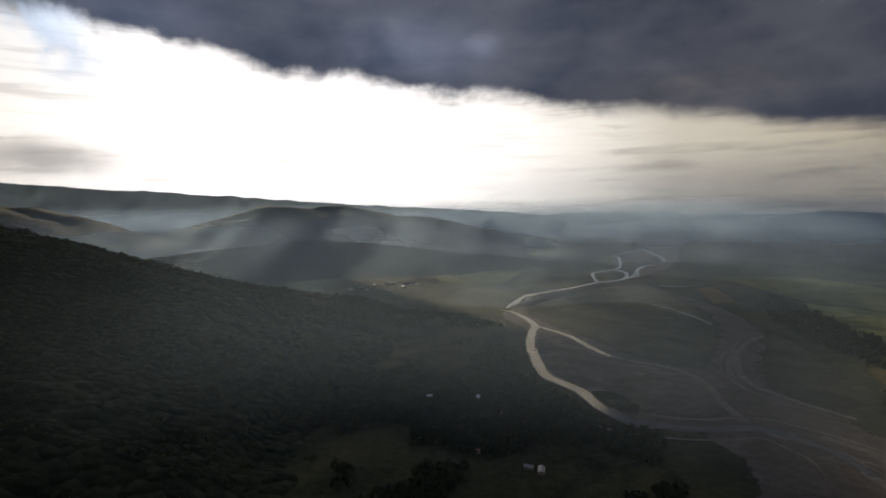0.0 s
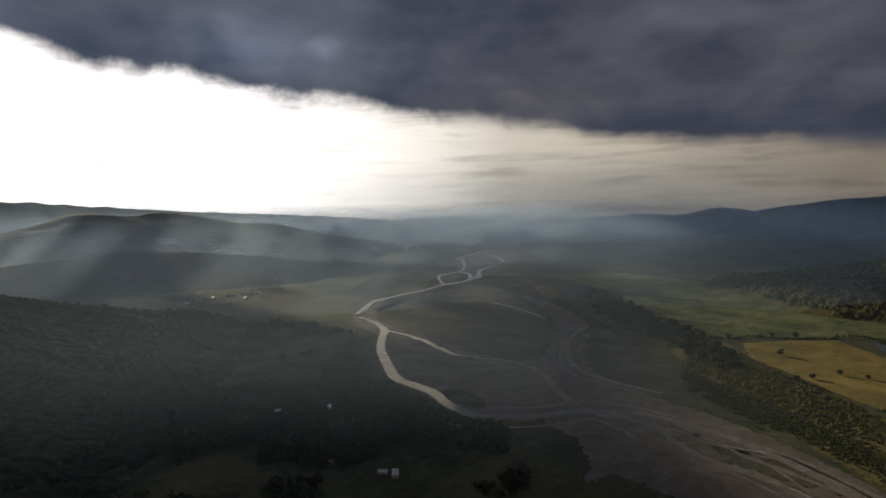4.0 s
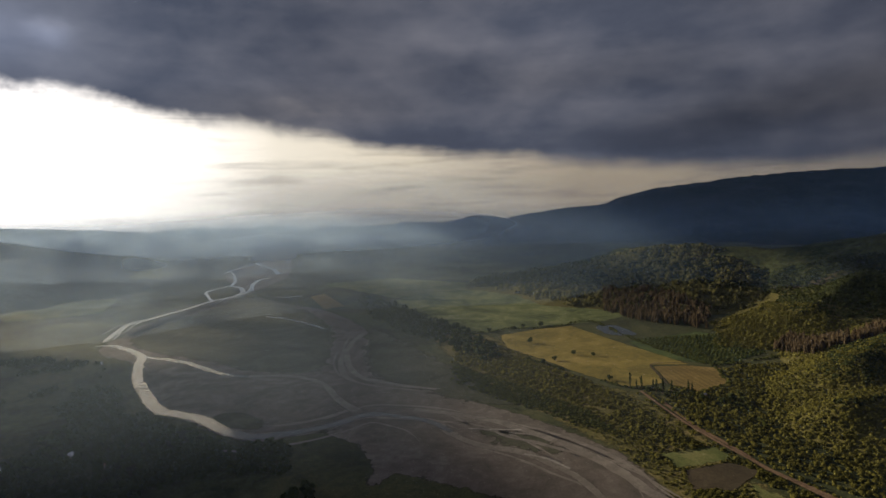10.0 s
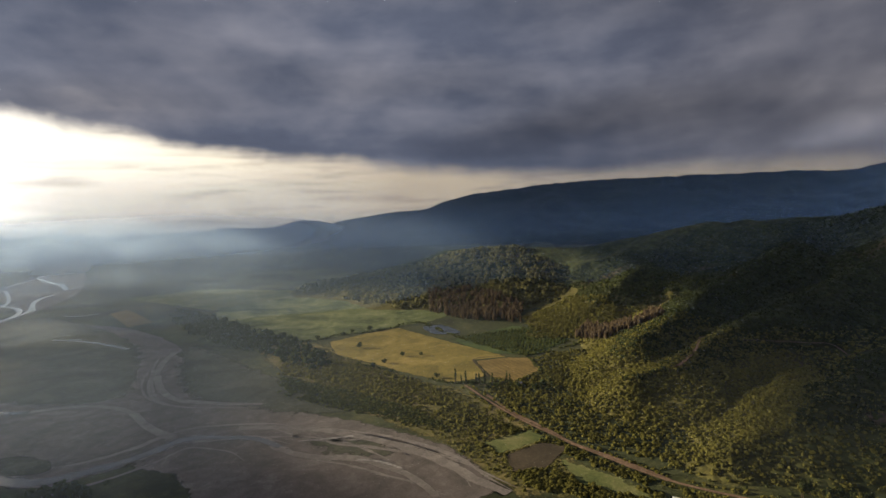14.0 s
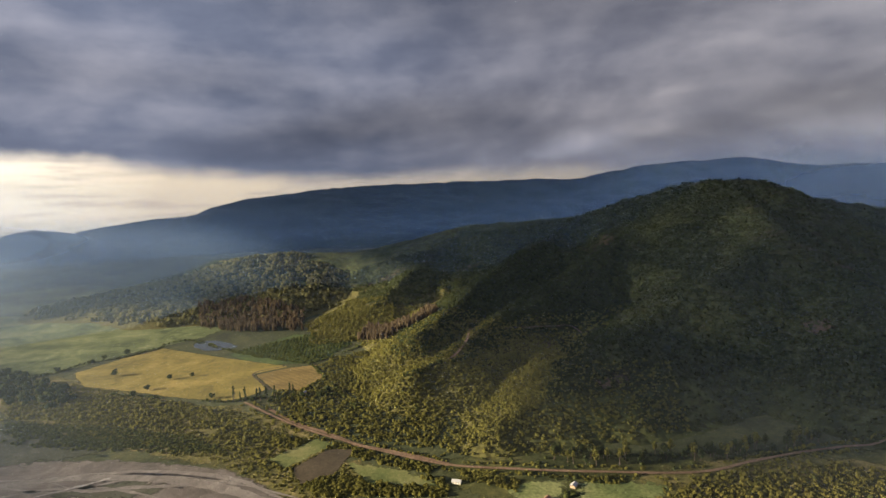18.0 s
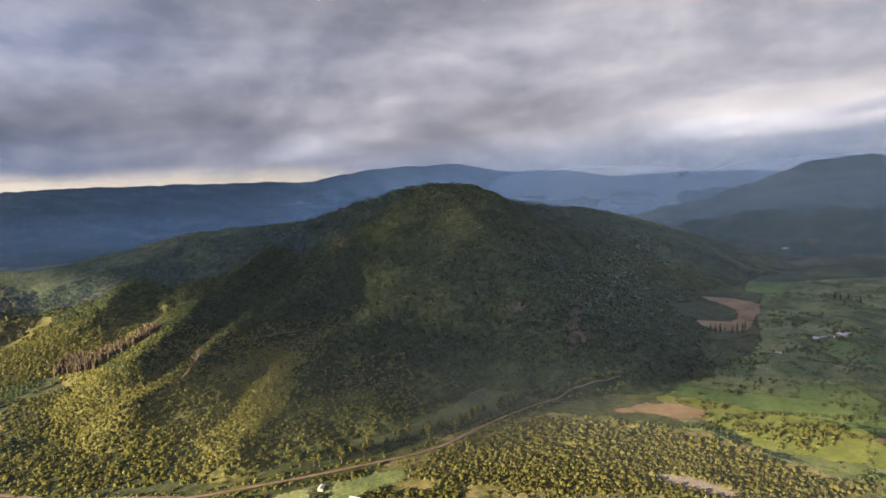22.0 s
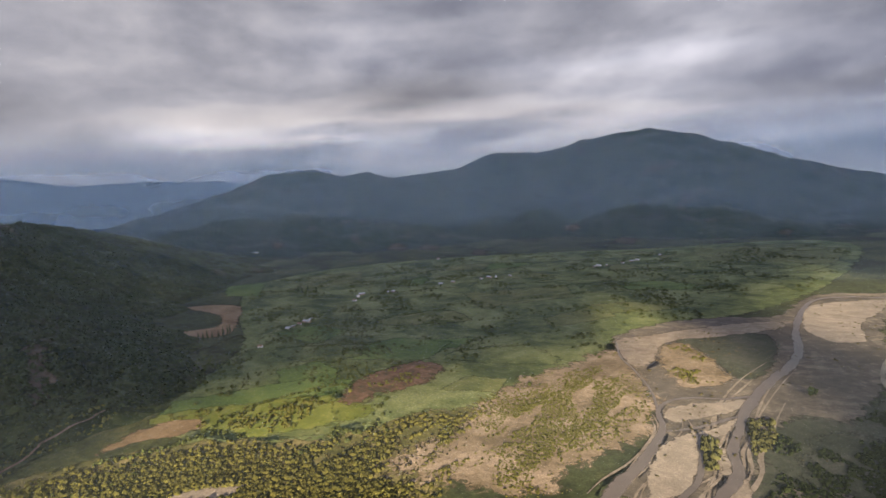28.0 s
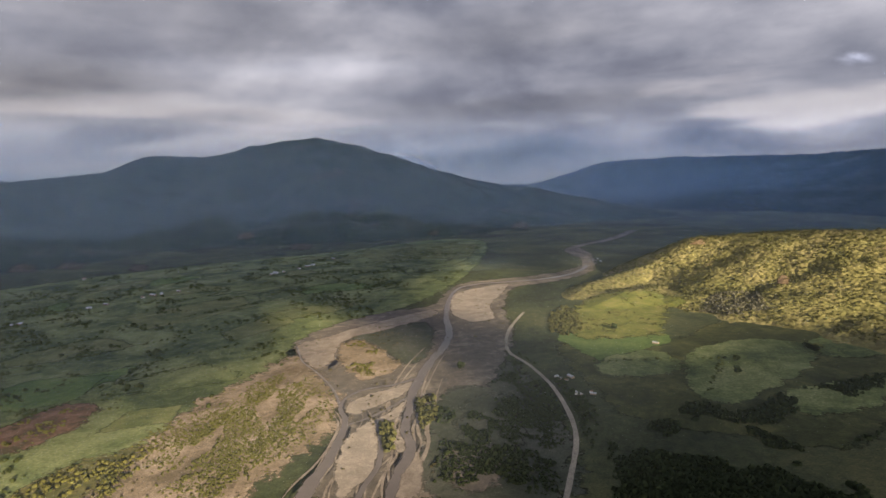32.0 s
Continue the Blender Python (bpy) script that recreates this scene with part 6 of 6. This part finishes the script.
FARM = [(M_GREEN, "fresh green field in the valley"), (M_MEADOW, "mottled green field in the valley"), (M_PALE_GREEN, "pale dry-green field in the valley"), (M_MEADOW, "mottled green field in the valley")]
parcels(EAST_PASTURE, 0.5, 105, 62, FARM, 0.42, "fields of the green valley", 3)
parcels(FAN_AREA, -0.3, 95, 75, FARM, 0.25, "fields below the sunlit hill", 5)


# ---- single trees ----
def tube(bm, a, b, r0, r1, n=6):
    a, b = Vector(a), Vector(b)
    q = (b - a).to_track_quat("Z", "Y")
    lo = [bm.verts.new(a + q @ Vector((r0 * math.cos(2 * math.pi * i / n), r0 * math.sin(2 * math.pi * i / n), 0))) for i in range(n)]
    hi = [bm.verts.new(b + q @ Vector((r1 * math.cos(2 * math.pi * i / n), r1 * math.sin(2 * math.pi * i / n), 0))) for i in range(n)]
    for i in range(n):
        bm.faces.new((lo[i], lo[(i + 1) % n], hi[(i + 1) % n], hi[i]))
    bm.faces.new(hi)


def part(name, bm, mat, parent, label=""):
    me = bpy.data.meshes.new(name)
    bm.to_mesh(me)
    bm.free()
    me.materials.append(mat)
    ob = new(name, me)
    ob.parent = parent
    return tagged(ob, label)


def tree(name, height, spread, low, leaves, label, category, seed, sprays=90, taper=0.0):
    """A tree at the origin: tapered trunk, four limbs, a crown of leaf sprays with gaps."""
    base = tagged(new(name), label, category)
    r = random.Random(seed)
    bm = bmesh.new()
    lean = (r.uniform(-0.3, 0.3), r.uniform(-0.3, 0.3))
    tube(bm, (0, 0, -0.3), (lean[0], lean[1], height * 0.55), height * 0.028, height * 0.016)
    tube(bm, (lean[0], lean[1], height * 0.55), (lean[0] * 1.5, lean[1] * 1.5, height * 0.9), height * 0.016, height * 0.005)
    part("trunk", bm, BARK, base)
    for k in range(4):
        a = k * 1.57 + r.uniform(-0.4, 0.4)
        z = height * r.uniform(low + 0.05, 0.6)
        bm = bmesh.new()
        tube(bm, (lean[0] * 0.5, lean[1] * 0.5, z), (math.cos(a) * spread * 0.6, math.sin(a) * spread * 0.6, z + height * 0.15), height * 0.010, height * 0.003, 5)
        part("limb", bm, BARK, base)
    bm = bmesh.new()
    g = np.random.default_rng(seed)
    for i in range(sprays):
        d = g.normal(size=3)
        d /= np.linalg.norm(d)
        k = g.uniform(0.45, 1.0)
        h = 0.5 + 0.5 * d[2] * k
        wide = spread * (1 - taper * h) * (0.75 + 0.5 * math.sin(3 * math.atan2(d[1], d[0]) + seed))
        c = np.array([d[0] * k * wide, d[1] * k * wide, height * (low + (1 - low) * h)])
        nrm = d + g.normal(size=3) * 0.5
        nrm /= np.linalg.norm(nrm)
        t = np.cross(nrm, g.normal(size=3))
        t /= np.linalg.norm(t)
        b = np.cross(nrm, t)
        e = max(spread, height * 0.15) * g.uniform(0.18, 0.34)
        bm.faces.new([bm.verts.new(Vector(c + t * e * p + b * e * q)) for p, q in ((-1, -0.7), (0.8, -1), (1, 0.8), (-0.7, 1))])
    part("crown", bm, leaves, base)
    return base


def plant(protos, spots, group, smin=0.8, smax=1.2, seed=1):
    r = random.Random(seed)
    zs = terrain([s[0] for s in spots], [s[1] for s in spots])
    for i, ((x, y), z) in enumerate(zip(spots, zs)):
        ob = protos[i % len(protos)]
        k = r.uniform(smin, smax)
        m = Matrix.Translation((x, y, float(z))) @ Matrix.Rotation(r.uniform(0, 6.28), 4, "Z") @ Matrix.Scale(k, 4)
        tagged(copy_thing(ob, m), "", "", group)


def park(protos):
    for o in protos:
        for c in list(o.children_recursive):
            bpy.data.objects.remove(c)
        bpy.data.objects.remove(o)


poplars = [tree("poplar_tree", 15, 1.6, 0.06, L_DARK, "tall dark poplar at the edge of the golden field", "tree", 3, 80, 0.4), tree("poplar_tree", 13, 1.5, 0.06, L_DARK, "tall dark poplar at the edge of the golden field", "tree", 4, 80, 0.4)]
plant(poplars, POPLARS, "poplars by the golden field", 0.85, 1.2, 2)
park(poplars)
cyps = [tree("cypress_tree", 14, 2.2, 0.05, L_DARK, "dark cypress beside the tan field", "tree", 6, 80, 0.6)]
plant(cyps, FAR_CYPRESS, "cypresses by the tan field", 0.85, 1.2, 3)
park(cyps)
broad = [tree("broadleaf_tree", 8.5, 4.2, 0.2, L_DARK, "round dark green broadleaf tree in the farmland", "tree", 11), tree("broadleaf_tree", 7, 3.6, 0.2, L_WOOD, "round green broadleaf tree in the farmland", "tree", 12)]
plant(broad, GARDEN_TREES, "trees round the golden field", 0.7, 1.1, 4)
plant(broad, LONE_TREES, "lone trees in the meadows", 0.7, 1.1, 5)
road_trees = [(x + random.Random(int(x * 7 + k)).uniform(-9, 9) + 10, y + random.Random(int(y * 5 + k)).uniform(-9, 9)) for k in range(7) for x, y in smooth_line(TALL_ROW, False, 16)[:, :2].tolist()][:110]
gums = [tree("gum_tree", 11, 2.6, 0.25, L_WOOD, "slender gum tree along the dirt road", "tree", 21, 70), tree("gum_tree", 12.5, 2.4, 0.3, L_OLIVE, "slender pale gum tree along the dirt road", "tree", 22, 70), tree("gum_tree", 9.5, 2.8, 0.2, L_DARK, "slender dark gum tree along the dirt road", "tree", 23, 70)]
plant(gums, road_trees, "gum trees along the road", 0.7, 1.2, 6)
park(gums)
park(broad)

# ---- houses ----
WALL_WHITE = plain("limewashed_wall", (0.62, 0.60, 0.56), 0.9, 0, 0.12)
WALL_MUD = plain("mud_wall", (0.34, 0.26, 0.19), 0.95, 0, 0.2)
ROOF_TIN = plain("tin_roof", (0.40, 0.41, 0.43), 0.5, 0.2, 0.2)
ROOF_RUST = plain("rusty_roof", (0.24, 0.14, 0.10), 0.8, 0, 0.3)
DOOR_WOOD = plain("door_wood", (0.14, 0.09, 0.06), 0.8)
GLASS = plain("dark_glass", (0.02, 0.025, 0.03), 0.1)


def block(bm, x0, x1, y0, y1, z0, z1):
    v = [bm.verts.new((x, y, z)) for z in (z0, z1) for x, y in ((x0, y0), (x1, y0), (x1, y1), (x0, y1))]
    for f in ((3, 2, 1, 0), (4, 5, 6, 7), (0, 1, 5, 4), (1, 2, 6, 5), (2, 3, 7, 6), (3, 0, 4, 7)):
        bm.faces.new([v[i] for i in f])


def house(name, l, w, h, pitch, wall, roof, label):
    base = tagged(new(name), label, "house")
    bm = bmesh.new()
    block(bm, -l / 2, l / 2, -w / 2, w / 2, -0.4, h)
    g0 = [bm.verts.new((x, y, z)) for x in (-l / 2, l / 2) for y, z in ((-w / 2, h), (w / 2, h), (0, h + pitch))]
    bm.faces.new((g0[0], g0[2], g0[1])), bm.faces.new((g0[3], g0[4], g0[5]))
    body = part("wall", bm, wall, base)
    for s in (-1, 1):
        bm = bmesh.new()
        o, e = 0.5, 0.6
        y0, z0 = s * (w / 2 + o), h - o * pitch / (w / 2)
        top = [(-l / 2 - e, y0, z0), (l / 2 + e, y0, z0), (l / 2 + e, 0, h + pitch), (-l / 2 - e, 0, h + pitch)]
        a = [bm.verts.new((x, y, z + 0.02)) for x, y, z in top]
        b = [bm.verts.new((x, y, z + 0.16)) for x, y, z in top]
        bm.faces.new(a), bm.faces.new(b[::-1])
        for i in range(4):
            bm.faces.new((a[i], a[(i + 1) % 4], b[(i + 1) % 4], b[i]))
        bmesh.ops.recalc_face_normals(bm, faces=bm.faces)
        part("roof", bm, roof, base)
    for s in (-1, 1):
        bm = bmesh.new()
        block(bm, -0.5, 0.5, s * w / 2 - 0.06, s * w / 2 + 0.06, 0, 2.05)
        part("door", bm, DOOR_WOOD, base)
        for x in (-l * 0.3, l * 0.3):
            bm = bmesh.new()
            block(bm, x - 0.6, x + 0.6, s * w / 2 - 0.05, s * w / 2 + 0.05, 1.0, 2.1)
            part("window", bm, GLASS, base)
    return base


homes = [house("farm_house", 11, 7, 3.0, 1.8, WALL_WHITE, ROOF_TIN, "small white farm house with a pale tin roof"),
         house("farm_house", 9, 6, 2.8, 1.5, WALL_MUD, ROOF_TIN, "small mud-walled house with a pale tin roof"),
         house("farm_house", 8, 6, 2.8, 1.7, WALL_WHITE, ROOF_RUST, "small white house with a rusty roof"),
         house("barn", 15, 7.5, 3.6, 1.6, WALL_MUD, ROOF_TIN, "long low barn with a pale tin roof")]
for spots, group, sd in ((WEST_HOUSES, "houses on the shaded river side", 1), (WEST_HAMLET, "far hamlet below the ridge", 2), (EAST_HOUSES, "houses in the green valley", 3), (ROAD_VILLAGE, "village by the pale road", 4), (ROAD_HOUSES, "cottages by the dirt road", 5)):
    plant(homes, spots, group, (0.5, 0.8, 0.55, 0.32, 0.45)[sd - 1], (0.8, 1.1, 0.8, 0.48, 0.65)[sd - 1], sd)
park(homes)
